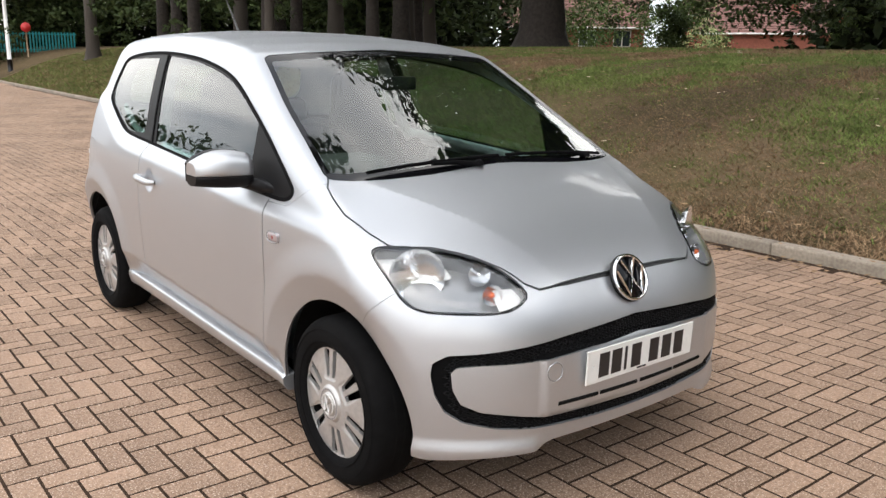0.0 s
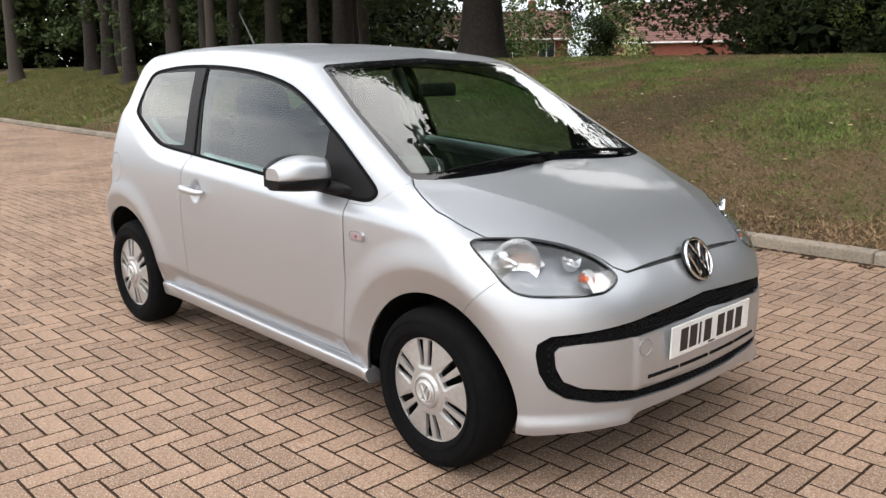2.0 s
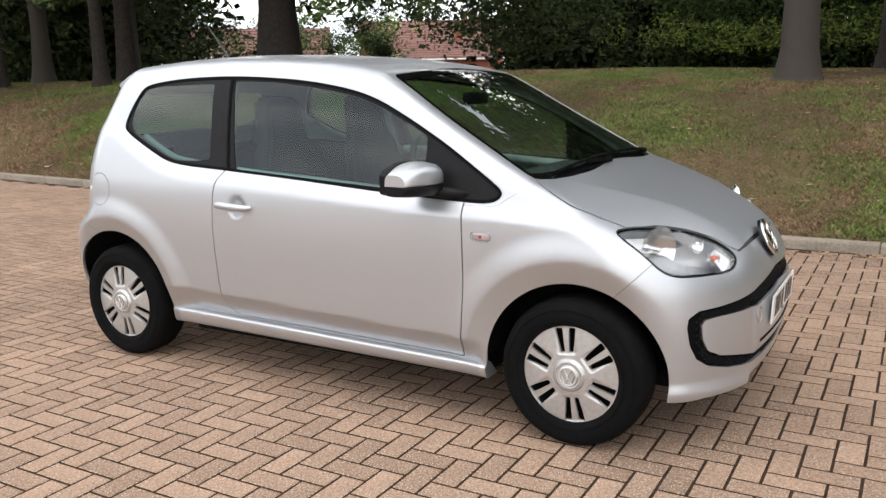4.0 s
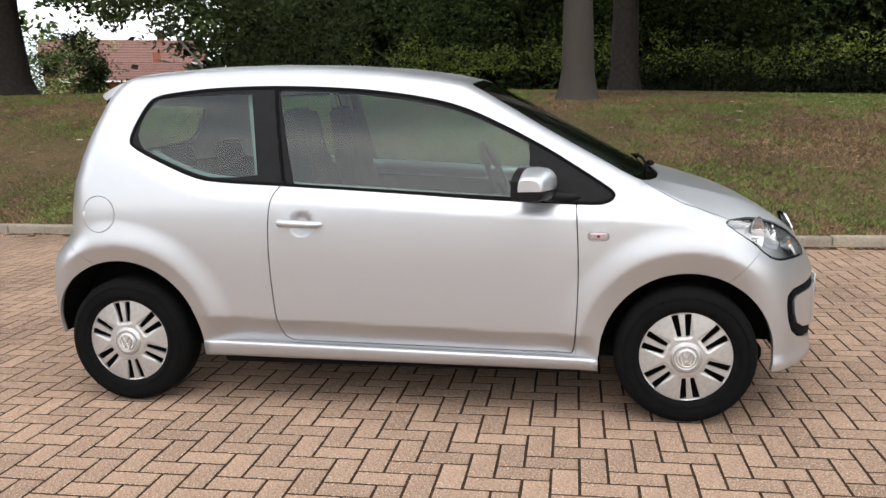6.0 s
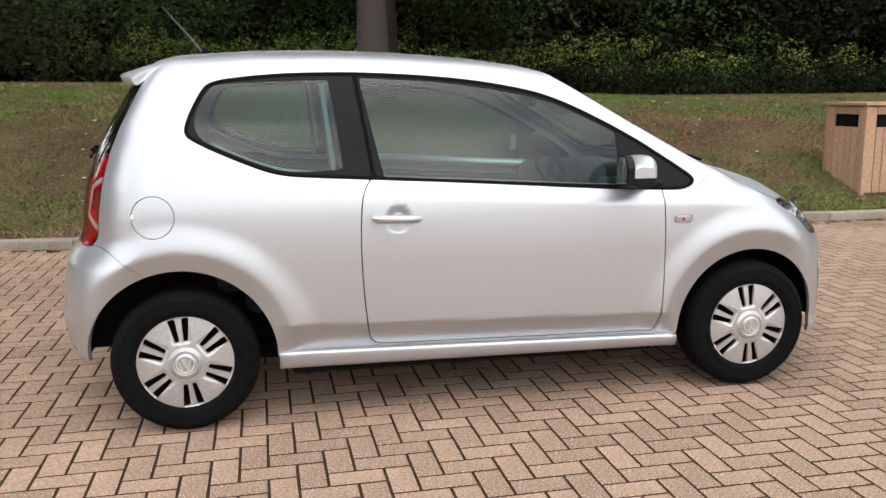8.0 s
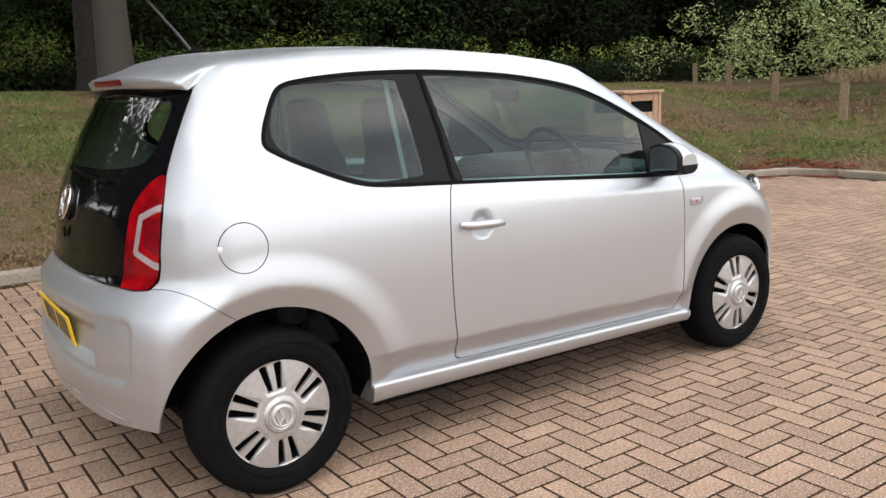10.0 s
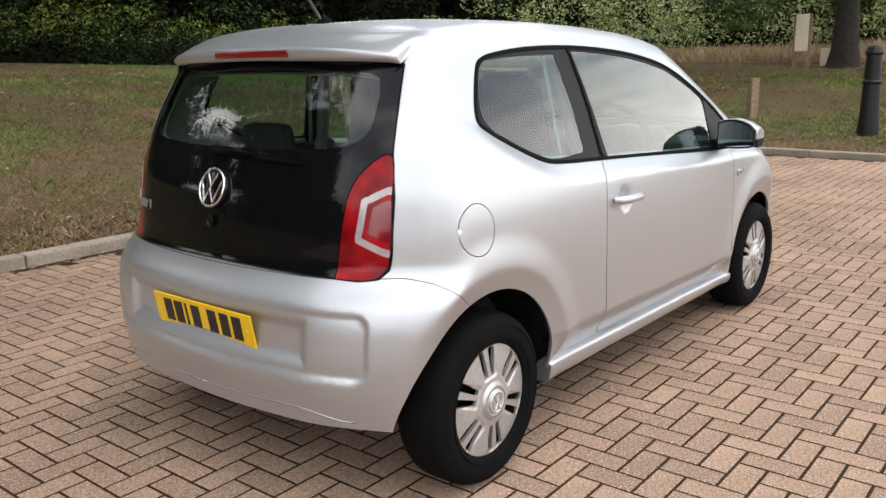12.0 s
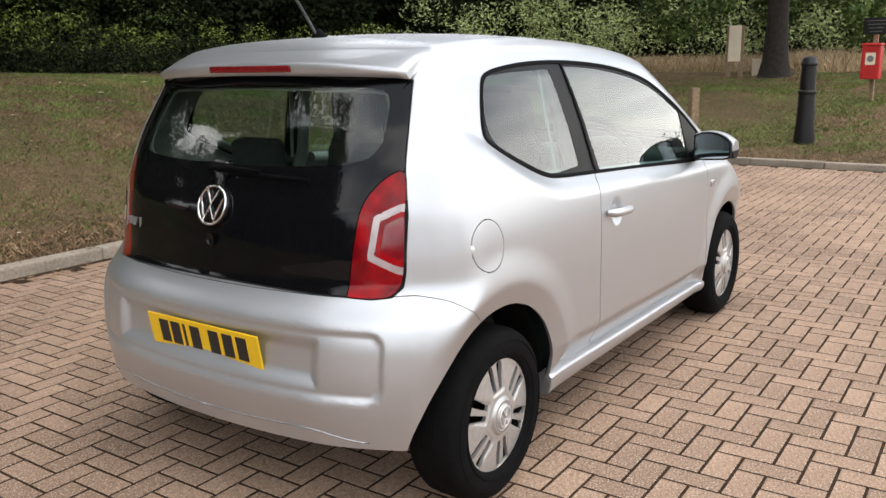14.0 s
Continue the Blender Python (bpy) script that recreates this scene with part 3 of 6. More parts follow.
def blocks():
    rng = np.random.default_rng(4)
    near, v_all, f_all, count = [], [], [], 0
    for x0, x1, y0, y1, faces in ((-13, 8.0, -5.6, 4.4, BLOCK_F), (-32, -13, -5.6, 5.0, BLOCK_F[4:]), (-15, 8.0, -13.6, -5.6, BLOCK_F[4:])):
        i, j = np.meshgrid(np.arange(round(x0 * 10), round(x1 * 10)), np.arange(round(y0 * 10), round(y1 * 10)), indexing="ij")
        i, j = i.ravel(), j.ravel()
        kind = (i - j) % 4
        flat, tall = kind == 0, kind == 3
        cx = np.concatenate([i[flat] * 0.1 + 0.1, i[tall] * 0.1 + 0.05])
        cy = np.concatenate([j[flat] * 0.1 + 0.05, j[tall] * 0.1 + 0.1])
        turn = np.concatenate([np.zeros(flat.sum()), np.full(tall.sum(), math.pi / 2)])
        cx, cy = cx + PAVE_SHIFT[0], cy + PAVE_SHIFT[1]
        c, s = math.cos(PAVE_TURN), math.sin(PAVE_TURN)
        cx, cy = c * cx - s * cy, s * cx + c * cy
        turn = turn + PAVE_TURN
        ok = (cy < KERB_LINE(cx) - 0.09) & (cx < EAST - 0.10) & ((cx < 7.3) | (cy < 2.7) | (np.hypot(cx - 7.35, cy - 2.75) < 0.62))
        cx, cy, turn = cx[ok], cy[ok], turn[ok]
        turn = turn + rng.normal(0, 0.007, len(cx))
        cz, tx, ty = rng.normal(0, 0.0003, len(cx)), rng.normal(0, 0.002, len(cx)), rng.normal(0, 0.002, len(cx))
        single = (np.abs(cx) < 1.5) & (cy > -3.0) & (cy < -1.02)
        near += list(zip(cx[single], cy[single], cz[single], turn[single]))
        cx, cy, cz, turn, tx, ty = (a[~single] for a in (cx, cy, cz, turn, tx, ty))
        v = np.broadcast_to(BLOCK_V, (len(cx), 12, 3)).copy()
        z = v[..., 2] + cz[:, None] + v[..., 0] * tx[:, None] + v[..., 1] * ty[:, None]
        x = cx[:, None] + np.cos(turn)[:, None] * v[..., 0] - np.sin(turn)[:, None] * v[..., 1]
        y = cy[:, None] + np.sin(turn)[:, None] * v[..., 0] + np.cos(turn)[:, None] * v[..., 1]
        v_all.append(np.stack([x, y, z], -1).reshape(-1, 3))
        f_all.append((faces[None] + 12 * (count + np.arange(len(cx)))[:, None, None]).reshape(-1, 4))
        count += len(cx)
    tagged(part("paving_blocks", quick_mesh("paving_blocks", np.concatenate(v_all), np.concatenate(f_all), paver_many), paver_many, bed), kind="stuff")
    return near


for n_field, (ax, ay, bx, by) in enumerate(((-46, -40, 8.2, -13.7), (-46, -13.7, -15.2, -5.7), (-46, -5.7, -32.1, 5.2))):
    part("far_paving", quick_mesh("far_paving", [(ax, ay, 0.0), (bx, ay, 0.0), (bx, by, 0.0), (ax, by, 0.0)], [(0, 1, 2, 3)], paver_many), paver_many, bed)
PAVE_TURN, PAVE_SHIFT = 0.008, (0.282, 0.02)
near_blocks = blocks()

# ---- the car ----
car = tagged(new("car"), "silver three-door hatchback parked on block paving", "car")
half = cut(skin(), lambda p: p[:, 1])[0]
half[0][np.abs(half[0][:, 1]) < 1e-5, 1] = 0.0

WINDOW = chaikin([(-1.184, 1.170), (-1.135, 1.130), (-0.985, 1.060), (-0.85, 1.006), (-0.742, 0.991), (-0.485, 0.977), (-0.035, 0.951), (0.425, 0.918), (0.764, 0.900), (0.895, 0.898), (0.935, 0.940), (0.878, 0.983), (0.744, 1.068), (0.654, 1.124), (0.495, 1.209), (0.334, 1.284), (0.193, 1.327), (-0.043, 1.366), (-0.283, 1.386), (-0.525, 1.396), (-0.768, 1.393), (-0.938, 1.380), (-1.068, 1.362), (-1.110, 1.322)], 2)
QUARTER = chaikin([(-1.157, 1.162), (-1.085, 1.342), (-0.99, 1.357), (-0.618, 1.366), (-0.615, 1.358), (-0.572, 1.020), (-0.58, 1.018), (-0.745, 1.011), (-0.830, 1.020), (-0.988, 1.081)], 2)
DOOR_PANE = chaikin([(-0.495, 1.372), (-0.490, 1.376), (-0.28, 1.367), (-0.042, 1.344), (0.194, 1.304), (0.334, 1.261), (0.472, 1.198), (0.576, 1.146), (0.579, 1.14), (0.586, 0.932), (0.58, 0.927), (-0.405, 0.984), (-0.415, 0.988)], 2)
DOOR = chaikin([(-0.40, 1.10), (-0.462, 0.985), (-0.500, 0.935), (-0.514, 0.849), (-0.518, 0.663), (-0.503, 0.433), (-0.484, 0.325), (-0.452, 0.300), (-0.40, 0.298), (0.74, 0.280), (0.763, 0.281), (0.777, 0.475), (0.781, 0.661), (0.771, 0.88), (0.765, 1.05)], 1)
SCREEN = [(0.3, 1.418), (0, 1.417), (-0.344, 1.402), (-0.545, 1.388), (-0.575, 1.375), (-0.630, 1.222), (-0.667, 1.08), (-0.690, 1.003), (-0.684, 0.988), (-0.62, 0.983), (-0.511, 0.984), (-0.33, 0.990), (-0.083, 1.004), (0, 1.006), (0.3, 1.0)]
HEADLAMP = np.array([(1.354, -0.740, 0.823), (1.394, -0.671, 0.829), (1.46, -0.591, 0.823), (1.547, -0.507, 0.804), (1.622, -0.447, 0.772), (1.677, -0.415, 0.733), (1.707, -0.404, 0.703), (1.716, -0.444, 0.678), (1.707, -0.5, 0.661), (1.626, -0.633, 0.663), (1.559, -0.701, 0.667), (1.512, -0.728, 0.691), (1.455, -0.738, 0.745), (1.39, -0.746, 0.793)])
BONNET = [(0.95, 0.1), (0.95, -0.66), (1.030, -0.690), (1.06, -0.712), (1.11, -0.722), (1.188, -0.725), (1.295, -0.709), (1.375, -0.684), (1.40, -0.66), (1.46, -0.580), (1.547, -0.496), (1.622, -0.436), (1.68, -0.40), (1.706, -0.36), (1.715, -0.259), (1.718, 0), (1.718, 0.1)]
MOUTH = [(0.3, 0.600), (0, 0.597), (-0.315, 0.578), (-0.42, 0.568), (-0.579, 0.551), (-0.655, 0.545), (-0.690, 0.522), (-0.696, 0.485), (-0.687, 0.422), (-0.664, 0.37), (-0.619, 0.335), (-0.532, 0.313), (-0.413, 0.301), (-0.185, 0.291), (0, 0.289), (0.3, 0.289)]
BLADE = [(0.3, 0.545), (0, 0.541), (-0.298, 0.524), (-0.423, 0.517), (-0.581, 0.515), (-0.636, 0.509), (-0.650, 0.494), (-0.647, 0.442), (-0.628, 0.396), (-0.578, 0.370), (-0.397, 0.337), (-0.192, 0.331), (0, 0.327), (0.3, 0.327)]
TAILGATE = [(0.3, 1.385), (0, 1.382), (-0.245, 1.372), (-0.45, 1.358), (-0.570, 1.345), (-0.604, 1.205), (-0.624, 1.096), (-0.655, 0.97), (-0.66, 0.81), (-0.656, 0.762), (-0.635, 0.736), (-0.585, 0.730), (-0.514, 0.734), (-0.19, 0.741), (0, 0.743), (0.3, 0.743)]
TAIL_LAMP = chaikin([(-0.628, 1.10), (-0.589, 1.082), (-0.548, 1.036), (-0.530, 0.987), (-0.523, 0.907), (-0.516, 0.809), (-0.512, 0.736), (-0.515, 0.733), (-0.585, 0.731), (-0.631, 0.735), (-0.650, 0.762), (-0.657, 0.811), (-0.650, 0.972)], 1)
REAR_PANE = chaikin([(0.6, 1.335), (0, 1.335), (-0.45, 1.325), (-0.523, 1.312), (-0.545, 1.20), (-0.545, 1.15), (-0.50, 1.11), (-0.30, 1.095), (0, 1.092), (0.6, 1.09)], 2)


def seen_from(view, outline):
    """A field over points: the distance to an outline in a view from the side, the front, the rear or above."""
    a, b = {"side": (0, 2), "end": (1, 2), "top": (0, 1)}[view]
    return lambda p: poly_distance(p[:, a], p[:, b], outline)


def within(value, *others):
    return lambda p: np.maximum.reduce([value(p)] + [o(p) for o in others])


ahead, behind = lambda p: 0.05 - p[:, 0], lambda p: p[:, 0] + 0.9
cheek = np.stack([0.643 * HEADLAMP[:, 0] + 0.766 * HEADLAMP[:, 1], HEADLAMP[:, 2]], 1)
lamp_zone = within(lambda p: poly_distance(0.643 * p[:, 0] + 0.766 * p[:, 1], p[:, 2], chaikin(cheek, 1)), lambda p: 1.25 - p[:, 0], lambda p: p[:, 1] + 0.2)


def arch(x, z, r, ahead_of):
    """A wheel opening: round above, its edge towards the sill running down and out to the sill's end."""
    def value(p):
        u, w = (p[:, 0] - x) * ahead_of, p[:, 2] - z
        skirt = np.maximum(-w, 0)
        return np.where(u > 0, np.hypot(u - 0.38 * skirt, np.maximum(w, 0)), np.hypot(u, w)) - r
    return within(value, lambda p: p[:, 1] + 0.40)


arch_front = arch(1.212, 0.280, 0.347, -1)
arch_rear = arch(-1.218, 0.288, 0.364, 1)
low_edge = curve([(-1.9, 0.295), (-1.62, 0.292), (-1.5, 0.280), (-1.1, 0.24), (-0.9, 0.225), (0.9, 0.21), (1.1, 0.21), (1.45, 0.218), (1.6, 0.212), (1.75, 0.225), (1.9, 0.24)], 0.02)

rest = cut(half, lambda p: np.minimum(arch_front(p), arch_rear(p)))[1]
rest = cut(rest, lambda p: p[:, 2] - low_edge(p[:, 0]) - 0.022 * step(1.5, 1.6, p[:, 0]) * (1 - step(0.34, 0.42, np.abs(p[:, 1]))))[1]
inner = cut(rest, seen_from("side", WINDOW))[1]
inner = cut(inner, within(seen_from("end", SCREEN), ahead))[1]
inner = cut(inner, within(seen_from("end", REAR_PANE), behind))[1]
inner = cut(inner, lamp_zone)[1]
glazing, rest = cut(rest, seen_from("side", WINDOW))
screen, rest = cut(rest, within(seen_from("end", SCREEN), ahead))
lamp, rest = gap_cut(rest, lamp_zone, 0.002)
tail, rest = gap_cut(rest, within(seen_from("end", TAIL_LAMP), behind), 0.0015)
gate, rest = gap_cut(rest, within(seen_from("end", TAILGATE), behind), 0.0025)
hood, rest = gap_cut(rest, within(seen_from("top", BONNET), lambda p: 0.66 - p[:, 2]), 0.0028)
hood = cut(hood, lambda p: p[:, 0] - 1.708)[0]
mouth, rest = cut(rest, within(seen_from("end", MOUTH), lambda p: 1.3 - p[:, 0]))
blade, mouth = cut(mouth, within(seen_from("end", BLADE), lambda p: 1.3 - p[:, 0]))
door, rest = gap_cut(rest, seen_from("side", DOOR), 0.0024)
flap, rest = gap_cut(rest, lambda p: np.hypot(p[:, 0] + 1.294, p[:, 2] - 0.859) * 1.0 - 0.0785, 0.0015)
rest = cut(rest, lambda p: np.maximum(p[:, 2] - (0.290 - 0.020 * (p[:, 0] + 0.8)), np.abs(p[:, 0]) - 0.83))[1]
front_seam = curve([(0.2, 1.33), (0.56, 1.335), (0.664, 1.441), (0.703, 1.479), (0.80, 1.56)], 0.01)
nose, rest = gap_cut(rest, lambda p: front_seam(p[:, 2]) - p[:, 0], 0.0012)
rear_seam = curve([(-1.9, 0.733), (-1.60, 0.733), (-1.51, 0.742), (-1.461, 0.726), (-1.326, 0.626), (-1.2, 0.53)], 0.008)
bumper, rest = gap_cut(rest, lambda p: np.maximum(p[:, 2] - rear_seam(p[:, 0]), p[:, 0] + 1.21), 0.0012)
wing, rest = gap_cut(rest, lambda p: np.maximum(0.772 - p[:, 0], p[:, 2] - (0.89 + 0.62 * np.maximum(p[:, 0] - 0.90, 0))), 0.0006)

shell("body_shell", both(rest), silver, car)
shell("bonnet", both(hood), silver, car)
shell("front_bumper", both(nose), silver, car)
shell("bumper_blade", both(blade), silver, car, rim=0.03)
shell("grille", both(mouth), dark_plastic, car, rim=0, sink=0.011, label="black honeycomb grille")
shell("rear_bumper", both(bumper), silver, car)
quarter, trim = cut(glazing, seen_from("side", QUARTER))
pane, trim = cut(trim, seen_from("side", DOOR_PANE))
door_edge = [(-0.437, 0.955), (-0.452, 1.02), (-0.508, 1.42), (-0.524, 1.42), (-0.468, 1.02), (-0.453, 0.955)]
seal, trim = cut(trim, lambda p: np.minimum(-0.0125 - seen_from("side", WINDOW)(p), seen_from("side", door_edge)(p)))
clear, edge = cut(screen, lambda p: seen_from("end", SCREEN)(p) + 0.022)
window, black_gate = cut(gate, seen_from("end", REAR_PANE))
shell("windscreen", both(clear), front_pane, car, rim=0, sink=0.002).visible_shadow = False
shell("windscreen_border", both(edge), gloss_black, car, rim=0.004, sink=0.002)
shell("tailgate", both(black_gate), gloss_black, car, label="gloss black tailgate")
shell("rear_window", both(window), rear_pane, car, rim=0).visible_shadow = False
for side, turn in (("right", lambda m: m), ("left", mirrored)):
    shell("door", turn(door), silver, car)
    shell("wing", turn(wing), silver, car)
    shell("fuel_flap", turn(flap), silver, car) if side == "right" else shell("flap_patch", turn(flap), silver, car)
    shell("window_trim", turn(trim), black_trim, car, rim=0.01, sink=0.001)
    shell("window_seal", turn(seal), seal_rubber, car, rim=0.01, sink=-0.003, label="black rubber window seal")
    shell("quarter_window", turn(quarter), side_pane, car, rim=0, sink=0.002).visible_shadow = False
    shell("door_window", turn(pane), side_pane, car, rim=0, sink=0.004).visible_shadow = False



def sill_mesh(side):
    """The rocker panel: a ledge under the door, a round edge and a face that leans in towards the ground."""
    bm, rows = bmesh.new(), []
    for x in np.linspace(-0.853, 0.868, 40):
        top = 0.290 - 0.020 * (x + 0.8)
        end = float(1 - step(-0.92, -0.74, np.array(x)) * (1 - step(0.78, 0.87, np.array(x))))
        out = 0.784 + 0.010 * end
        low = 0.222 - 0.010 * (x + 0.8)
        lean = 0.05 * max(0.0, -0.80 - x) - 0.3 * max(0.0, x - 0.845)
        rows.append([bm.verts.new((x + lean, side * y, z)) for y, z in ((out - 0.05, top + 0.010), (out - 0.010, top + 0.006), (out - 0.002, top + 0.002), (out, top - 0.006), (out - 0.002, top - 0.024), (out - 0.008, low + 0.018), (out - 0.014, low + 0.006), (out - 0.026, low), (out - 0.11, low))])
    for a, b in zip(rows, rows[1:]):
        for i in range(8):
            bm.faces.new((a[i], a[i + 1], b[i + 1], b[i])).smooth = True
    bm.faces.new(rows[0])
    bm.faces.new(rows[-1][::-1])
    bmesh.ops.recalc_face_normals(bm, faces=bm.faces[:])
    return bm


for side in (-1, 1):
    part("sill", sill_mesh(side), silver, car)


def on_form(x, y, z, out=0.0):
    p = settle(np.array([[x, y, z]], float), 6)
    g = slope_of(p)
    n = g / np.linalg.norm(g)
    return Vector((p + n * out)[0]), Vector(n[0])


# lamps
strip_zone = seen_from("end", [(-0.70, 1.004), (-0.632, 1.000), (-0.570, 0.966), (-0.560, 0.842), (-0.640, 0.801), (-0.70, 0.79), (-0.70, 0.811), (-0.638, 0.824), (-0.579, 0.854), (-0.587, 0.950), (-0.635, 0.978), (-0.70, 0.982)])
core_zone = seen_from("end", [(-0.70, 0.966), (-0.638, 0.964), (-0.600, 0.942), (-0.594, 0.868), (-0.64, 0.842), (-0.70, 0.832)])
strip, tail_rest = cut(tail, strip_zone)
core, tail_rest = cut(tail_rest, core_zone)
tip = cut(lamp, lambda p: np.maximum(-0.500 - p[:, 1], p[:, 2] - 0.735))[0]
brow = cut(lamp, lambda p: np.maximum(p[:, 1] + 0.57, 0.772 - p[:, 2]))[0]
lamp_rim, lamp_clear = cut(lamp, lambda p: -lamp_zone(p) - 0.007)
for side, turn in (("right", lambda m: m), ("left", mirrored)):
    sign = 1 if side == "right" else -1
    unit = shell("tail_lamp", turn(tail_rest), red_lens, car, label="red tail lamp with a pale light strip")
    shell("light_strip", turn(strip), clear_lens, unit, rim=0.004, sink=-0.001)
    shell("deep_lens", turn(core), red_deep, unit, rim=0.004, sink=0.002)
    unit = shell("headlamp", turn(lamp), lamp_cover, car, rim=0, label="clear headlamp with a round reflector")
    unit.visible_shadow = False
    shell("housing", turn(lamp), lamp_shell, unit, rim=0, sink=0.062)
    shell("lamp_wall", turn(lamp_rim), lamp_shell, unit, rim=0.058, sink=0.004)
    shell("indicator_panel", turn(tip), lamp_white, unit, rim=0, sink=0.030)
    shell("top_reflector", turn(brow), lamp_white, unit, rim=0, sink=0.045)
    shell("seal", turn(lamp_rim), gloss_black, unit, rim=0.010, sink=0.001)
    for name, place, r, mat, aim in (("reflector_bowl", (1.478, -0.652, 0.744), 0.086, reflector, (0.86, -0.45, 0.0)), ("side_reflector", (1.580, -0.496, 0.752), 0.036, reflector, (0.93, -0.35, 0.05)), ("indicator_bowl", (1.636, -0.492, 0.697), 0.032, reflector, (0.93, -0.35, 0.1))):
        spot, _ = on_form(place[0], sign * place[1], place[2], -0.022)
        m = Matrix.Translation(spot) @ Vector((aim[0], sign * aim[1], aim[2])).to_track_quat("Y", "Z").to_matrix().to_4x4()
        part(name, lathe([(0.006, -0.030), (0.35 * r, -0.028), (0.7 * r, -0.018), (0.92 * r, -0.003), (r, 0.006)], 32, m=m), mat, unit)
        part("bulb", lathe([(0.001, 0.012), (0.006, 0.010), (0.009, 0.0), (0.009, -0.028)], 16, m=m), amber if name == "indicator_bowl" else chrome, unit)

# lining: pale above the waist, dark below, with the painted strip under the door windows
strip_in = lambda p: np.maximum(np.abs(p[:, 2] - BELT(p[:, 0]) + 0.035) - 0.034, np.maximum(-0.44 - p[:, 0], p[:, 0] - 0.72))
bare, inner = cut(inner, within(strip_in, lambda p: p[:, 1] + 0.5))
low, high = cut(inner, lambda p: p[:, 2] - BELT(np.clip(p[:, 0], -0.9, 2)) + 0.01)
shell("roof_lining", both(high), cabin_light, car, rim=0, sink=0.030)
shell("cabin_wall", both(low), cabin_grey, car, rim=0, sink=0.016)
for turn in (lambda m: m, mirrored):
    shell("door_rail", turn(bare), silver, car, rim=0, sink=0.030)
part("underbody", box(-1.44, 1.55, -0.56, 0.56, 0.205, 0.275, 0.02), liner, car)
# floor pan set low and wide to deepen the shade under the car
part("shading_floor_pan", box(-0.80, 0.80, -0.70, 0.70, 0.170, 0.270, 0.02), liner, car)
part("cabin_floor", box(-0.80, 0.80, -0.70, 0.70, 0.276, 0.33), cabin_grey, car)
part("boot_floor", box(-1.45, -0.801, -0.47, 0.47, 0.277, 0.331), cabin_grey, car)


def flank(x, z):
    """How far out the car's side stands at a place along it."""
    a = np.linspace(0.3, 0.9, 121)
    inside = field(np.full(121, x), a, np.full(121, z)) < 0
    return float(a[inside][-1]) if inside.any() else 0.5


# seats and dashboard
def seat_shape(width):
    bm = bmesh.new()
    outline = [(0.24, 0.50, 0.9), (0.10, 0.44, 1.0), (-0.16, 0.44, 1.0), (-0.24, 0.50, 1.0), (-0.30, 0.66, 1.0), (-0.36, 0.86, 0.96), (-0.40, 1.02, 0.78), (-0.42, 1.10, 0.56), (-0.44, 1.24, 0.50), (-0.455, 1.30, 0.40)]
    rings = []
    for x, z, w in outline:
        hw = width / 2 * w
        back = z > 0.6
        t = 0.11 if not back else 0.085
        d = Vector((-1, 0, -0.15)) if back else Vector((0, 0, -1))
        rings.append([bm.verts.new(Vector((x, s * hw * k, z)) + d * t * q + Vector((0.03 if back else 0, 0, 0.0 if back else 0.03)) * (1 if abs(k) == 1 and q < 1 else 0)) for s, k, q in ((-1, 1, 0), (-1, 0.7, 0), (1, 0.7, 0), (1, 1, 0), (1, 1, 1), (-1, 1, 1))])
    for a, b in zip(rings, rings[1:]):
        for i in range(6):
            bm.faces.new((a[i], a[(i + 1) % 6], b[(i + 1) % 6], b[i])).smooth = True
    bm.faces.new(rings[0])
    bm.faces.new(rings[-1][::-1])
    bmesh.ops.recalc_face_normals(bm, faces=bm.faces[:])
    bmesh.ops.bevel(bm, geom=[e for e in bm.edges if e.calc_face_angle(0) > 0.9], offset=0.018, segments=3, affect="EDGES")
    return bm


for y in (-0.36, 0.36):
    ob = part("front_seat", seat_shape(0.50), seat_cloth, car, "dark grey cloth front seat with built-in headrest")
    ob.location = (-0.02, y, 0)
bench = part("rear_bench", box(-0.98, -0.62, -0.58, 0.58, 0.40, 0.55, 0.05, 3), seat_cloth, car)
part("bench_back", box(-0.06, 0.06, -0.58, 0.58, 0, 0.50, 0.045, 3, turn=pose(-1.02, 0, 0.50, 0, -14, 0)), seat_cloth, bench)
for y in (-0.30, 0.30):
    part("headrest", box(-0.045, 0.045, -0.12, 0.12, 0.0, 0.13, 0.035, 3, turn=pose(-1.145, y, 1.0, 0, -8, 0)), seat_cloth, bench)
dash = part("dashboard", box(0.56, 1.06, -0.68, 0.68, 0.58, 0.935, 0.07, 4), cabin_grey, car)
part("instrument_hood", box(0.50, 0.72, -0.50, -0.22, 0.90, 1.01, 0.045, 4), cabin_grey, dash)
part("parcel_shelf", box(-1.50, -1.16, -0.55, 0.55, 0.93, 0.95, 0.008), cabin_grey, car)


def ring_bm(radius, thick, m, n=40, k=10, arc=(0, 2 * math.pi)):
    pts = [m @ Vector((0, radius * math.cos(a), radius * math.sin(a))) for a in np.linspace(arc[0], arc[1], n)]
    return tube(pts, thick, k, ends=False)


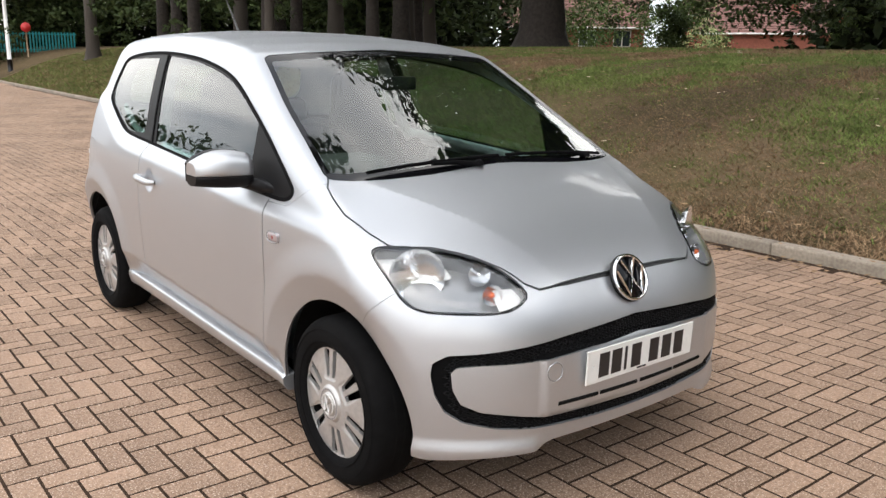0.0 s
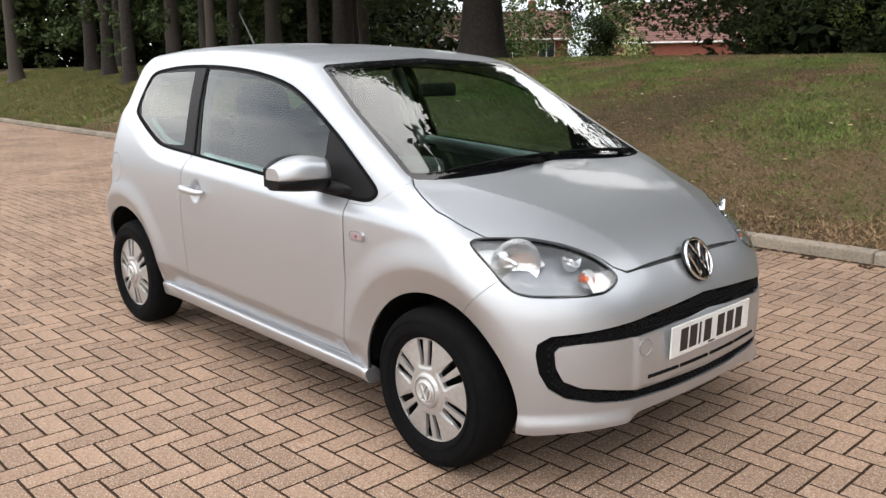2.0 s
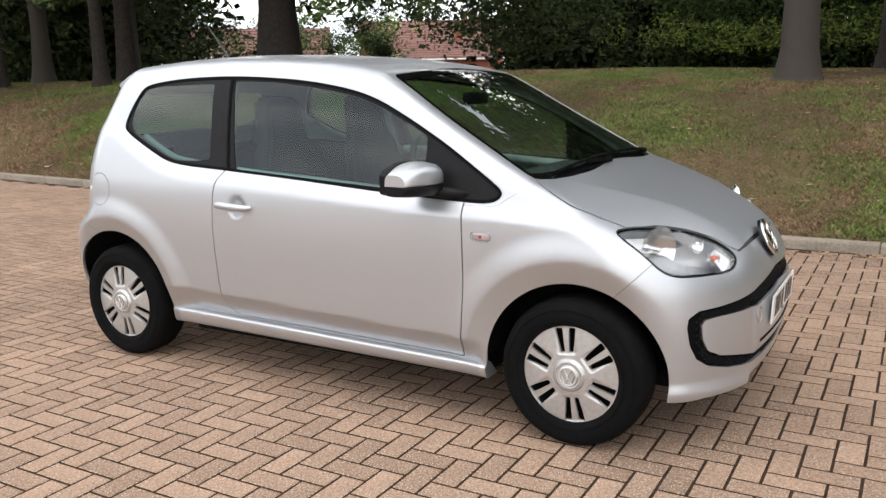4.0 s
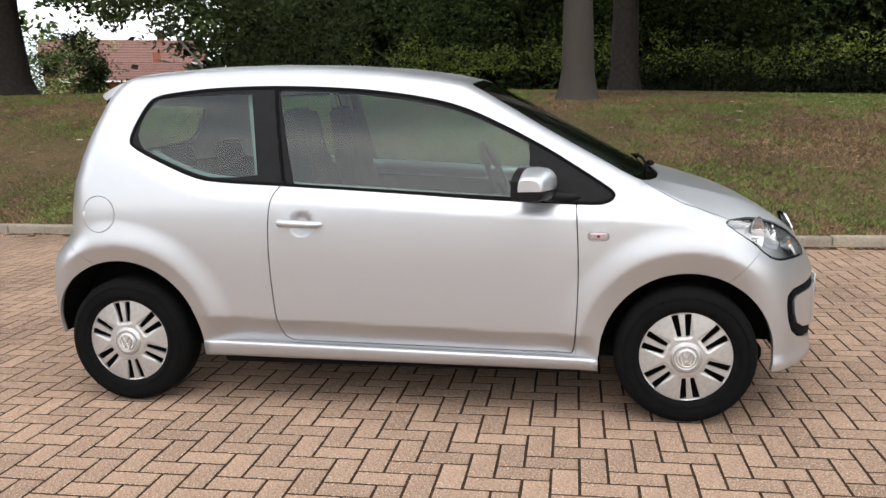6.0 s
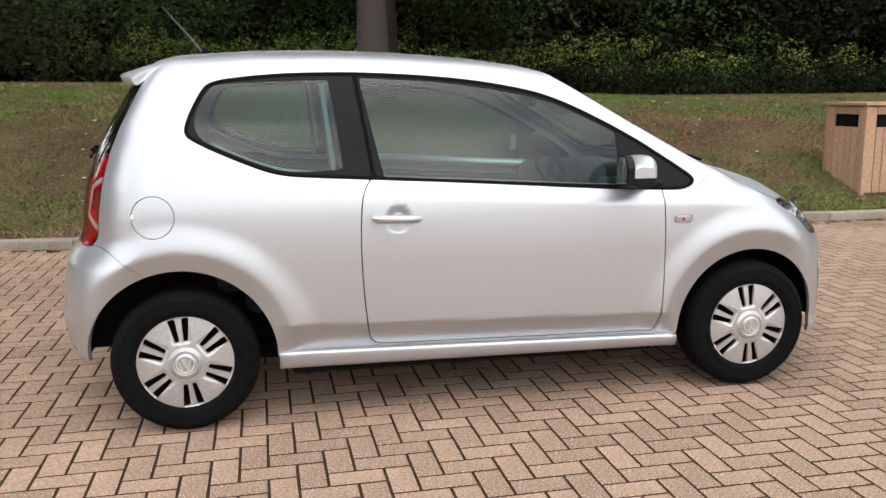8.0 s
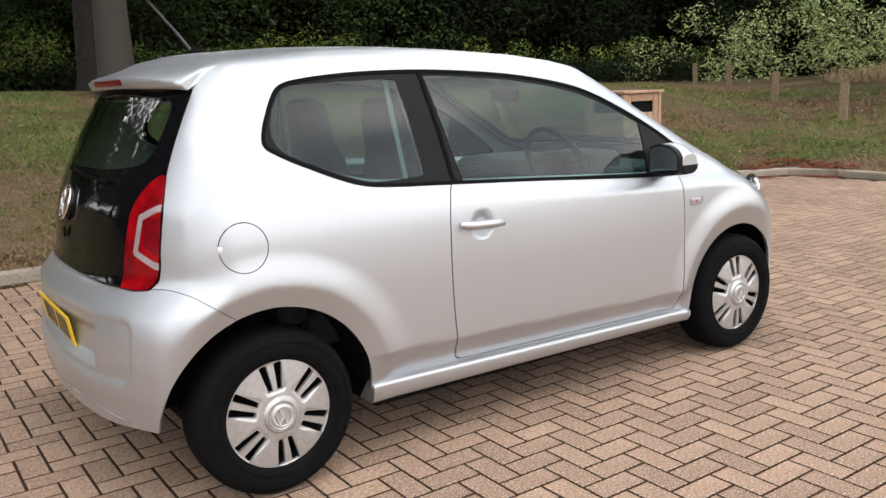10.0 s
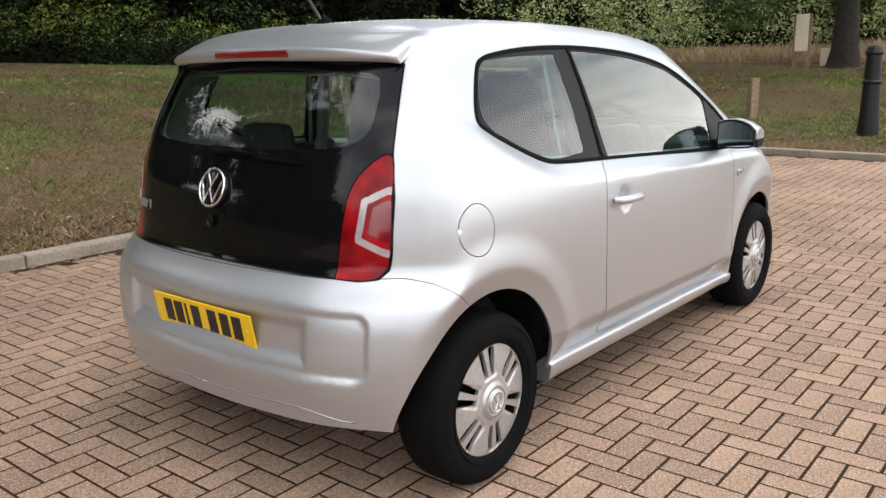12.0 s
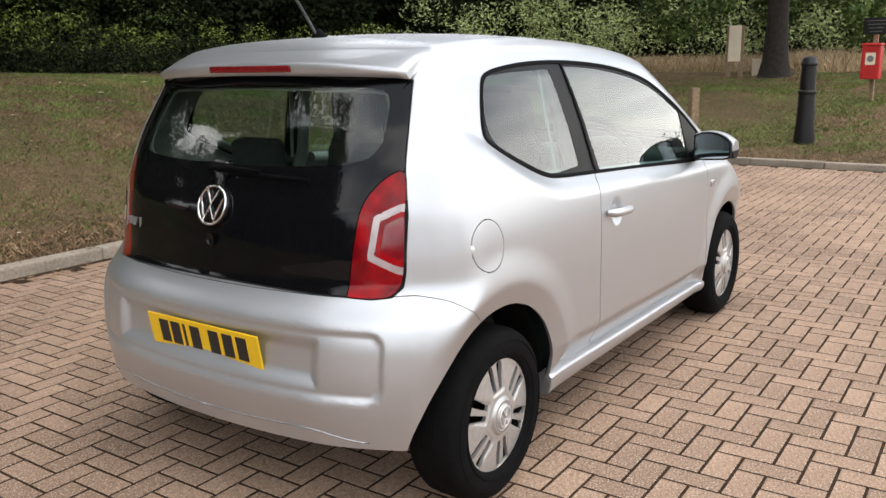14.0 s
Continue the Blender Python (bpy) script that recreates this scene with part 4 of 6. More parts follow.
wheel_pose = pose(0.42, -0.36, 0.955, 0, -24, 0)
steer = part("steering_wheel", ring_bm(0.183, 0.015, wheel_pose), black_trim, car)
part("wheel_boss", box(-0.025, 0.03, -0.075, 0.075, -0.07, 0.06, 0.02, 3, turn=wheel_pose), black_trim, steer)
for a in (0.15, math.pi - 0.15, 1.5 * math.pi):
    part("spoke", tube([wheel_pose @ Vector((0, 0, 0)), wheel_pose @ Vector((0, 0.18 * math.cos(a), 0.18 * math.sin(a)))], [0.03, 0.016], 8), black_trim, steer)
for s in (-1, 1):
    part("window_ledge", tube([(x, s * (flank(x, float(BELT(x))) - 0.055), float(BELT(x)) - 0.008) for x in np.linspace(-0.44, 0.70, 9)], 0.026, 10), silver, car)
    part("quarter_ledge", tube([(x, s * (flank(x, float(BELT(x))) - 0.06), float(BELT(x)) + 0.012) for x in np.linspace(-1.08, -0.62, 9)], 0.015, 10), cabin_light, car)
    part("seat_belt", box(-0.009, 0.009, -0.003, 0.003, 0.0, 0.40, 0.002, turn=pose(-0.602, s * 0.675, 0.98, 9 * s, -6, 0)), belt_web, car, "pale grey seat belt")
for s in (-1, 1):
    part("pillar_lining", tube([(-0.558 + 0.14 * (1.35 - z), s * (flank(-0.55, z) - 0.060), z) for z in np.linspace(0.93, 1.37, 7)], 0.029, 10), cabin_light, car, "pale grey pillar lining")
part("rear_view_mirror", box(0.40, 0.43, -0.11, 0.11, 1.245, 1.305, 0.014, 3), black_trim, car)

# wheels
def wheel_cover_mesh():
    n = 110
    g = np.linspace(-0.206, 0.206, n)
    u, w = np.meshgrid(g, g, indexing="ij")
    i = np.arange(n * n).reshape(n, n)
    q = np.stack([i[:-1, :-1], i[1:, :-1], i[1:, 1:], i[:-1, 1:]], -1).reshape(-1, 4)
    m = (np.stack([u.ravel(), 0 * u.ravel(), w.ravel()], 1), np.concatenate([q[:, [0, 1, 2]], q[:, [0, 2, 3]]]))
    m = cut(m, lambda p: np.hypot(p[:, 0], p[:, 2]) - 0.202)[0]

    def slots(p):
        best = np.full(len(p), 1.0)
        for k in range(6):
            a = radians(97 + 60 * k)
            along_, across = p[:, 0] * math.cos(a) + p[:, 2] * math.sin(a), -p[:, 0] * math.sin(a) + p[:, 2] * math.cos(a)
            for s in (-1, 1):
                best = np.minimum(best, rounded(along_ - 0.131, across - s * (0.0215 + 0.12 * (along_ - 0.131)), 0.045, 0.0115 + 0.06 * (along_ - 0.131), 0.005))
        return best

    m = cut(m, slots)[1]
    v, t = m
    r = np.hypot(v[:, 0], v[:, 2])
    rib = np.full(len(v), 9.0)
    for k in range(6):
        a = radians(97 + 60 * k)
        along_, across = v[:, 0] * math.cos(a) + v[:, 2] * math.sin(a), -v[:, 0] * math.sin(a) + v[:, 2] * math.cos(a)
        rib = np.minimum(rib, rounded(along_ - 0.130, across, 0.051, 0.036, 0.012))
    y = -0.012 + 0.016 * (r / 0.2) ** 2 - 0.012 * step(0.187, 0.202, r) * -1 - 0.010 * (1 - step(0.054, 0.064, r)) + 0.004 * (1 - step(-0.003, 0.003, rib)) + 0.003 * (1 - step(0.040, 0.046, r))
    v = np.stack([v[:, 0], y, v[:, 2]], 1)
    e = np.concatenate([t[:, [0, 1]], t[:, [1, 2]], t[:, [2, 0]]])
    uniq, first, count = np.unique(np.sort(e, 1), axis=0, return_index=True, return_counts=True)
    edge = e[first[count == 1]]
    lower = v + (0, 0.012, 0)
    faces = [tuple(map(int, f)) for f in t] + [(int(b), int(a), int(a + len(v)), int(b + len(v))) for a, b in edge]
    me = bpy.data.meshes.new("wheel_cover")
    me.from_pydata(np.concatenate([v, lower]).tolist(), [], faces)
    bm = bmesh.new()
    bm.from_mesh(me)
    bmesh.ops.recalc_face_normals(bm, faces=bm.faces[:])
    bm.to_mesh(me)
    bm.free()
    me.shade_smooth()
    me.set_sharp_from_angle(angle=radians(38))
    me.materials.append(cover_paint)
    return me


def tyre_bm():
    bm = lathe([(0.178, 0.020), (0.186, -0.004), (0.200, -0.012), (0.228, -0.016), (0.252, -0.013), (0.268, -0.004), (0.2775, 0.010), (0.2830, 0.028), (0.2845, 0.05), (0.2845, 0.115), (0.2830, 0.137), (0.272, 0.158), (0.24, 0.172), (0.178, 0.160)], 72)
    for r in (0.206, 0.246):
        lathe([(r, -0.0135), (r + 0.0015, -0.0172), (r + 0.003, -0.0140)], 72, bm=bm)
    return bm


cover_mesh = wheel_cover_mesh()
first_wheel = None
for x, y in ((1.21, -0.787), (-1.21, -0.787), (1.21, 0.787), (-1.21, 0.787)):
    turn = Matrix.Translation((x, y, 0.284)) @ Matrix.Rotation(0 if y < 0 else math.pi, 4, "Z")
    if first_wheel is None:
        first_wheel = part("wheel", lathe([(0.02, 0.07), (0.12, 0.075), (0.172, 0.05), (0.178, 0.012), (0.182, 0.012), (0.182, 0.15), (0.02, 0.15)], 40), liner, car)
        part("tyre", tyre_bm(), rubber, first_wheel, "black rubber tyre")
        for groove in (0.052, 0.082, 0.112):
            part("tread_groove", lathe([(0.2848, groove - 0.004), (0.2849, groove), (0.2848, groove + 0.004)], 60), liner, first_wheel)
        part("wheel_cover", cover_mesh, cover_paint, first_wheel, "silver plastic wheel cover with paired slots")
        cap = part("hub_cap", lathe([(0.001, -0.0245), (0.030, -0.0245), (0.036, -0.0235), (0.040, -0.0215), (0.042, -0.016)], 40), cover_paint, first_wheel)
        for pts in ([(-0.017, 0.028), (0, -0.002), (0.017, 0.028)], [(-0.029, 0.014), (-0.013, -0.028), (0, -0.004), (0.013, -0.028), (0.029, 0.014)]):
            part("emblem", tube([(a, -0.0262, b) for a, b in pts], 0.0036, 6), emblem_grey, cap)
        part("cap_ring", tube([(0.0335 * math.cos(a), -0.0255, 0.0335 * math.sin(a)) for a in np.linspace(0, 2 * math.pi, 41)], 0.0028, 6, ends=False), emblem_grey, cap)
        part("cap_groove", lathe([(0.047, -0.0215), (0.0495, -0.0222), (0.052, -0.0212)], 40), lamp_grey, cap)
        first_wheel.matrix_basis = turn
    else:
        w = copy_thing(first_wheel, turn)
        w.matrix_basis = turn
for x, y, r in ((1.21, -1, 0.368), (-1.218, -1, 0.378), (1.21, 1, 0.368), (-1.218, 1, 0.378)):
    bm = bmesh.new()
    arc = [radians(a) for a in range(0, 181, 6)]
    rows = [[bm.verts.new((x + rr * math.cos(a), y * min(yy, flank(x + rr * math.cos(a), 0.285 + rr * math.sin(a)) - 0.02), 0.285 + rr * math.sin(a))) for a in arc] for rr, yy in ((r, 0.745), (r, 0.50), (0.02, 0.48))]
    for a, b in zip(rows, rows[1:]):
        for i in range(len(arc) - 1):
            bm.faces.new((a[i], a[i + 1], b[i + 1], b[i]))
    part("wheel_arch_liner", bm, liner, car)


# number plates: the writing as plain bars
def number_plate(x, z, tilt, mat, face):
    m = pose(x, 0, z, 0, tilt, 0 if face > 0 else 180)
    plate = part("number_plate", box(-0.004, 0.002, -0.26, 0.26, -0.0555, 0.0555, 0.0015, 1, turn=m), mat, car, "white number plate" if face > 0 else "yellow number plate")
    for i, c in enumerate((-0.183, -0.125, -0.082, -0.031, 0.057, 0.121, 0.184)):
        w = 0.012 if i == 2 else 0.046
        part("character_bar", box(0.0022, 0.0032, c - w / 2, c + w / 2, -0.0395, 0.0395, turn=m), ink, plate)
    part("maker_bar", box(0.0022, 0.0032, -0.022, 0.022, -0.050, -0.044, turn=m), ink, plate)
    for c in (-0.232, 0.232):
        part("plate_screw", box(0.0022, 0.0042, c - 0.006, c + 0.006, -0.006, 0.006, 0.0015, 1, turn=m), mat, plate)


number_plate(1.8215, 0.472, 2, plate_white, 1)
number_plate(-1.722, 0.548, 9, plate_yellow, -1)


def emblem(place, r, aim, parent):
    m = Matrix.Translation(place) @ Vector(aim).to_track_quat("X", "Z").to_matrix().to_4x4()
    disc = part("emblem", lathe([(0.001, 0.004), (0.9 * r, 0.003), (r, -0.002), (r, -0.012)], 40, m=m @ Matrix.Rotation(-math.pi / 2, 4, "Z")), gloss_black, parent, "round chrome emblem")
    part("ring", ring_bm(0.93 * r, 0.075 * r, m @ Matrix.Translation((0.004, 0, 0))), chrome, disc)
    for pts in ([(-0.40, 0.74), (0, 0.02), (0.40, 0.74)], [(-0.78, 0.36), (-0.36, -0.72), (0, -0.04), (0.36, -0.72), (0.78, 0.36)]):
        part("chevron", tube([m @ Vector((0.006, a * r, b * r)) for a, b in pts], 0.085 * r, 6), chrome, disc)


emblem((1.752, 0, 0.708), 0.078, (0.90, 0, 0.42), car)
emblem((-1.641, 0, 0.968), 0.066, (-0.94, 0, 0.33), car)

# bumper details
for y0, y1 in ((-0.350, -0.188), (-0.178, -0.008), (0.008, 0.178), (0.188, 0.350)):
    part("air_slot", tube([on_form(1.80, y, 0.374, -0.0045)[0] for y in np.linspace(y0, y1, 6)], 0.0085, 8), liner, car)
spot, spot_n = on_form(1.785, -0.365, 0.479)
m = Matrix.Translation(spot) @ spot_n.to_track_quat("X", "Z").to_matrix().to_4x4()
part("tow_cover", ring_bm(0.0285, 0.0014, m, 32, 6), lamp_grey, car)
bm = bmesh.new()
for k in range(-27, 28):
    for j, z0 in enumerate(np.arange(0.300, 0.60, 0.013)):
        y = k * 0.026 + (0.013 if j % 2 else 0)
        if abs(y) < 0.69 and poly_distance(np.array([-abs(y)]), np.array([z0]), MOUTH)[0] < -0.006 and poly_distance(np.array([-abs(y)]), np.array([z0]), BLADE)[0] > 0.004:
            p, nn = on_form(1.8 - 0.3 * y * y, y, z0, -0.006)
            q = nn.to_track_quat("X", "Z").to_matrix().to_4x4()
            for a, b in (((0.012, 0), (0, 0.006)), ((0, 0.006), (-0.012, 0)), ((-0.012, 0), (0, -0.006)), ((0, -0.006), (0.012, 0))):
                tube([p + q.to_3x3() @ Vector((0, *a)), p + q.to_3x3() @ Vector((0, *b))], 0.0016, 4, bm)
part("grille_mesh", bm, black_trim, car)

# door handles, repeaters, filler notch
for s in (-1, 1):
    handle = part("door_handle", tube([(-0.465, s * 0.822, 0.830), (-0.452, s * 0.846, 0.829), (-0.41, s * 0.853, 0.828), (-0.33, s * 0.853, 0.825), (-0.295, s * 0.846, 0.823), (-0.282, s * 0.822, 0.822)], [0.011, 0.0165, 0.0165, 0.0155, 0.014, 0.010], 10), silver, car)
    part("lock", lathe([(0.001, 0.0), (0.006, 0.0), (0.0065, 0.004)], 16, m=Matrix.Translation((-0.444, s * 0.861, 0.829)) @ Matrix.Rotation(0 if s < 0 else math.pi, 4, "Z")), dark_plastic, handle)
    lens = part("side_repeater", box(0.818, 0.898, s * 0.806 - 0.012, s * 0.806 + 0.012, 0.7605, 0.7965, 0.0115, 4), clear_lens, car, "small clear side repeater")
    part("repeater_bulb", box(0.851, 0.865, s * 0.816 - 0.003, s * 0.816 + 0.003, 0.772, 0.785, 0.003, 2), red_deep, lens)
    spot, spot_n = on_form(0.858, s * 0.81, 0.779, 0.001)
    rim_pts = [(0.858 + 0.041 * math.copysign(abs(math.cos(a)) ** 0.55, math.cos(a)), s * 0.8165, 0.7785 + 0.0185 * math.copysign(abs(math.sin(a)) ** 0.7, math.sin(a))) for a in np.linspace(0, 2 * math.pi, 36)]
    part("repeater_frame", tube(rim_pts, 0.0018, 6, ends=False), lamp_grey, lens)
spot, spot_n = on_form(-1.366, -0.79, 0.858, 0.001)
part("flap_notch", lathe([(0.001, 0.003), (0.009, 0.002), (0.013, -0.004)], 20, m=Matrix.Translation(spot) @ spot_n.to_track_quat("Y", "Z").to_matrix().to_4x4() @ Matrix.Diagonal((0.75, 1, 1.15, 1))), emblem_grey, car)

# door mirrors
for s in (-1, 1):
    def mirror_piece(z0, z1):
        bm = bmesh.new()
        rings = []
        for u in np.linspace(0, 1, 11):
            y = s * (0.800 + 0.190 * u)
            sweep = 0.034 * u * u
            hi, lo = 1.048 + 0.014 * math.sin(math.pi * u) - 0.030 * u**3, 0.922 + 0.014 * u * u
            ring = []
            for a in np.linspace(0, 2 * math.pi, 24, endpoint=False):
                ca, sa = math.cos(a), math.sin(a)
                ex = 0.066 * (1 - 0.35 * u**4)
                x = 0.628 - sweep + ex * math.copysign(abs(ca) ** 0.5, ca) * (1 if ca < 0 else 1.0)
                z = (hi + lo) / 2 + (hi - lo) / 2 * math.copysign(abs(sa) ** 0.6, sa) * (1 - 0.22 * max(ca, 0))
                ring.append(bm.verts.new((x, y, min(max(z, z0), z1))))
            rings.append(ring)
        for a, b in zip(rings, rings[1:]):
            for i in range(24):
                bm.faces.new((a[i], a[(i + 1) % 24], b[(i + 1) % 24], b[i])).smooth = True
        bm.faces.new(rings[0])
        bm.faces.new(rings[-1][::-1])
        bmesh.ops.remove_doubles(bm, verts=bm.verts[:], dist=1e-5)
        bmesh.ops.recalc_face_normals(bm, faces=bm.faces[:])
        return bm

    cap = part("door_mirror", mirror_piece(0.974, 1.2), silver, car, "silver door mirror on a black foot")
    part("mirror_base", mirror_piece(0.8, 0.971), black_trim, cap)
    def mirror_plate(inset, back, front):
        bm = bmesh.new()
        rows = []
        for u in np.linspace(0.03 + inset * 4, 0.97 - inset * 4, 13):
            y, curl = s * (0.800 + 0.190 * u), 0.045 * max(abs(u - 0.5) * 2 - 0.6, 0) ** 1.6
            hi, lo = 1.046 + 0.014 * math.sin(math.pi * u) - 0.030 * u**3 - inset - curl, 0.924 + 0.014 * u * u + inset + curl
            rows.append([bm.verts.new((x - 0.030 * u * u, y, z)) for x, z in ((back, lo), (back, hi), (front, hi), (front, lo))])
        for p, q in zip(rows, rows[1:]):
            for i in range(4):
                bm.faces.new((p[i], p[(i + 1) % 4], q[(i + 1) % 4], q[i]))
        bm.faces.new(rows[0])
        bm.faces.new(rows[-1][::-1])
        bmesh.ops.recalc_face_normals(bm, faces=bm.faces[:])
        return bm

    part("mirror_frame", mirror_plate(0.0, 0.553, 0.580), black_trim, cap)
    part("mirror_glass", mirror_plate(0.008, 0.5505, 0.556), mirror_silver, cap, "mirror glass")
    part("mirror_foot", tube([(0.63, s * 0.830, 0.950), (0.66, s * 0.790, 0.938), (0.71, s * 0.765, 0.930), (0.79, s * 0.752, 0.925)], [0.024, 0.026, 0.026, 0.016], 10), black_trim, cap)

# roof spoiler with its brake light, aerial, wipers
bm, hollow = bmesh.new(), bmesh.new()
rows, below = [], []
for y in np.linspace(-0.568, 0.568, 41):
    a = abs(y) / 0.568
    edge_x = -1.458 + 0.080 * a**4 + 0.012 * a * a
    zr = 1.402 - 0.020 * a * a - 0.012 * a**6
    lip = 0.040 - 0.018 * a**3
    start, _ = on_form(-1.20, y, 1.47 - 0.06 * a * a, 0.0015)
    middle = Vector((-1.31 + 0.02 * a**4, y, (start.z + zr) / 2 + 0.007))
    under, _ = on_form(-1.42, y, 1.362 - 0.02 * a * a, -0.004)
    rows.append([bm.verts.new(p) for p in (start, middle, Vector((edge_x + 0.010, y, zr + 0.005)), Vector((edge_x, y, zr - 0.003)), Vector((edge_x + 0.008, y, zr - lip + 0.008)), Vector((edge_x + 0.018, y, zr - lip)))])
    below.append([hollow.verts.new(p) for p in (Vector((edge_x + 0.018, y, zr - lip)), Vector((edge_x + 0.045, y, zr - lip + 0.004)), under)])
for own, lines in ((bm, rows), (hollow, below)):
    for a, b in zip(lines, lines[1:]):
        for i in range(len(a) - 1):
            own.faces.new((a[i], b[i], b[i + 1], a[i + 1])).smooth = True
    own.faces.new(lines[0])
    own.faces.new(lines[-1][::-1])
    bmesh.ops.recalc_face_normals(own, faces=own.faces[:])
spoiler = part("roof_spoiler", bm, silver, car)
# black underside: the shade beneath the overhang is put into its colour
part("spoiler_underside_shade", hollow, black_trim, spoiler, "spoiler underside with its shade put in as black")
part("brake_light", box(-1.460, -1.440, -0.185, 0.185, 1.372, 1.394, 0.005, 2), red_deep, spoiler, "red high brake light")
aerial = part("aerial", tube([(-1.124, 0, 1.490), (-1.19, 0, 1.575), (-1.25, 0, 1.645), (-1.295, 0, 1.70)], [0.0065, 0.0055, 0.0045, 0.0040], 8), aerial_grey, car, "grey rod aerial on the roof")
part("aerial_foot", lathe([(0.030, -0.004), (0.026, 0.010), (0.014, 0.024), (0.007, 0.034)], 20, axis="z", m=Matrix.Translation((-1.115, 0, 1.486)) @ Matrix.Rotation(-0.35, 4, "Y")), dark_plastic, aerial)


def wiper(points, arm, parent, thick=0.0065):
    pts = [on_form(*p, 0.014)[0] for p in points]
    blade_ob = part("wiper", tube(pts, thick, 6), dark_plastic, parent)
    part("wiper_arm", tube([on_form(*p, o)[0] for p, o in arm], [0.010, 0.008, 0.006], 8), dark_plastic, blade_ob)
    part("wiper_pivot", lathe([(0.020, 0.0), (0.019, 0.012), (0.010, 0.020), (0.001, 0.022)], 16, axis="z", m=Matrix.Translation(on_form(*arm[0][0], 0.004)[0])), dark_plastic, blade_ob)


wiper([(1.06, y, 1.002 + 0.008 * (y + 0.56)) for y in np.linspace(-0.56, 0.02, 9)], [((1.10, -0.10, 0.995), 0.010), ((1.09, -0.20, 1.000), 0.020), ((1.08, -0.30, 1.005), 0.018)], car)
wiper([(1.06, y, 1.006 + 0.006 * (y - 0.06)) for y in np.linspace(0.06, 0.60, 9)], [((1.07, 0.50, 0.990), 0.010), ((1.07, 0.42, 1.000), 0.020), ((1.07, 0.33, 1.006), 0.018)], car)
wiper([(-1.57, y, 1.073 - 0.016 * (y < 0)) for y in np.linspace(-0.02, -0.36, 7)], [((-1.59, 0.035, 1.078), 0.006), ((-1.585, -0.06, 1.074), 0.028), ((-1.575, -0.18, 1.066), 0.024)], car, 0.006)
for s in (-1, 1):
    part("bumper_seam", tube([on_form(-1.70, s * y, 0.345 - 0.042 * float(step(0.40, 0.64, y)), 0.0004)[0] for y in np.linspace(0, 0.64, 26)], 0.0022, 6), lamp_grey, car)
part("gate_lock", lathe([(0.001, 0.004), (0.017, 0.003), (0.021, -0.002)], 20, m=Matrix.Translation((-1.6605, 0, 0.862)) @ Matrix.Rotation(-math.pi / 2, 4, "Z")), gloss_black, car)
for c, w, h in ((0.505, 0.026, 0.030), (0.468, 0.026, 0.030), (0.425, 0.010, 0.038)):
    spot, _ = on_form(-1.60, c, 0.868, 0.0012)
    part("model_bar", box(spot.x - 0.0015, spot.x + 0.0015, c - w / 2, c + w / 2, 0.868 - h / 2, 0.868 + h / 2), lamp_shell, car)

# drops of rain left on the roof and bonnet
drop_rng = np.random.default_rng(3)
n_drop = 2600
dx, dy = drop_rng.uniform(-1.25, 0.32, n_drop), drop_rng.uniform(-0.55, 0.55, n_drop)
ok = drop_rng.uniform(size=n_drop) < 0.35 + 0.65 * step(-0.1, -0.9, dx)
spots = settle(np.stack([dx, dy, np.full(n_drop, 1.48)], 1)[ok], 5)
g = slope_of(spots)
n = g / np.linalg.norm(g, axis=1)[:, None]
u = np.cross(n, (0, 1, 0.01))
u /= np.linalg.norm(u, axis=1)[:, None]
w = np.cross(n, u)
rr = drop_rng.uniform(0.0018, 0.0042, len(spots))[:, None]
ring = [spots + rr * (math.cos(a) * u + math.sin(a) * w) for a in np.linspace(0, 2 * math.pi, 6, endpoint=False)]
dv = np.stack(ring + [spots + n * rr * 0.55], 1).reshape(-1, 3)
df = (np.array([(i, (i + 1) % 6, 6) for i in range(6)])[None] + 7 * np.arange(len(spots))[:, None, None]).reshape(-1, 3)
tagged(part("rain_drops", quick_mesh("rain_drops", dv, df, water_drop, True), water_drop, car), kind="stuff")

# ---- trees, hedges and woods ----
rng = np.random.default_rng(11)
DENSE = 5


def leaf_quads(centres, size, flat=0.3):
    """A small pointed leaf or spray at each place, turned at random."""
    n = len(centres)
    a = rng.normal(size=(n, 3))
    a[:, 2] *= 1 - flat
    a /= np.linalg.norm(a, axis=1)[:, None]
    b = np.cross(a, rng.normal(size=(n, 3)))
    b /= np.linalg.norm(b, axis=1)[:, None]
    s = (size * rng.uniform(0.6, 1.4, n))[:, None]
    v = np.stack([centres - a * s, centres + b * s * 0.45, centres + a * s, centres - b * s * 0.45], 1)
    return v.reshape(-1, 3), np.arange(4 * n).reshape(n, 4)


def clumps(blobs, per, squash=0.8):
    """Places gathered near the surface of uneven blobs (x, y, z, radius)."""
    out = []
    for x, y, z, r in blobs:
        n = max(8, int(DENSE * per * r * r))
        d = rng.normal(size=(n, 3))
        d /= np.linalg.norm(d, axis=1)[:, None]
        rad = r * rng.uniform(0.45, 1.0, n) ** 0.5 * rng.uniform(0.75, 1.15, n)
        out.append(np.array([x, y, z]) + d * rad[:, None] * (1, 1, squash))
    return np.concatenate(out)


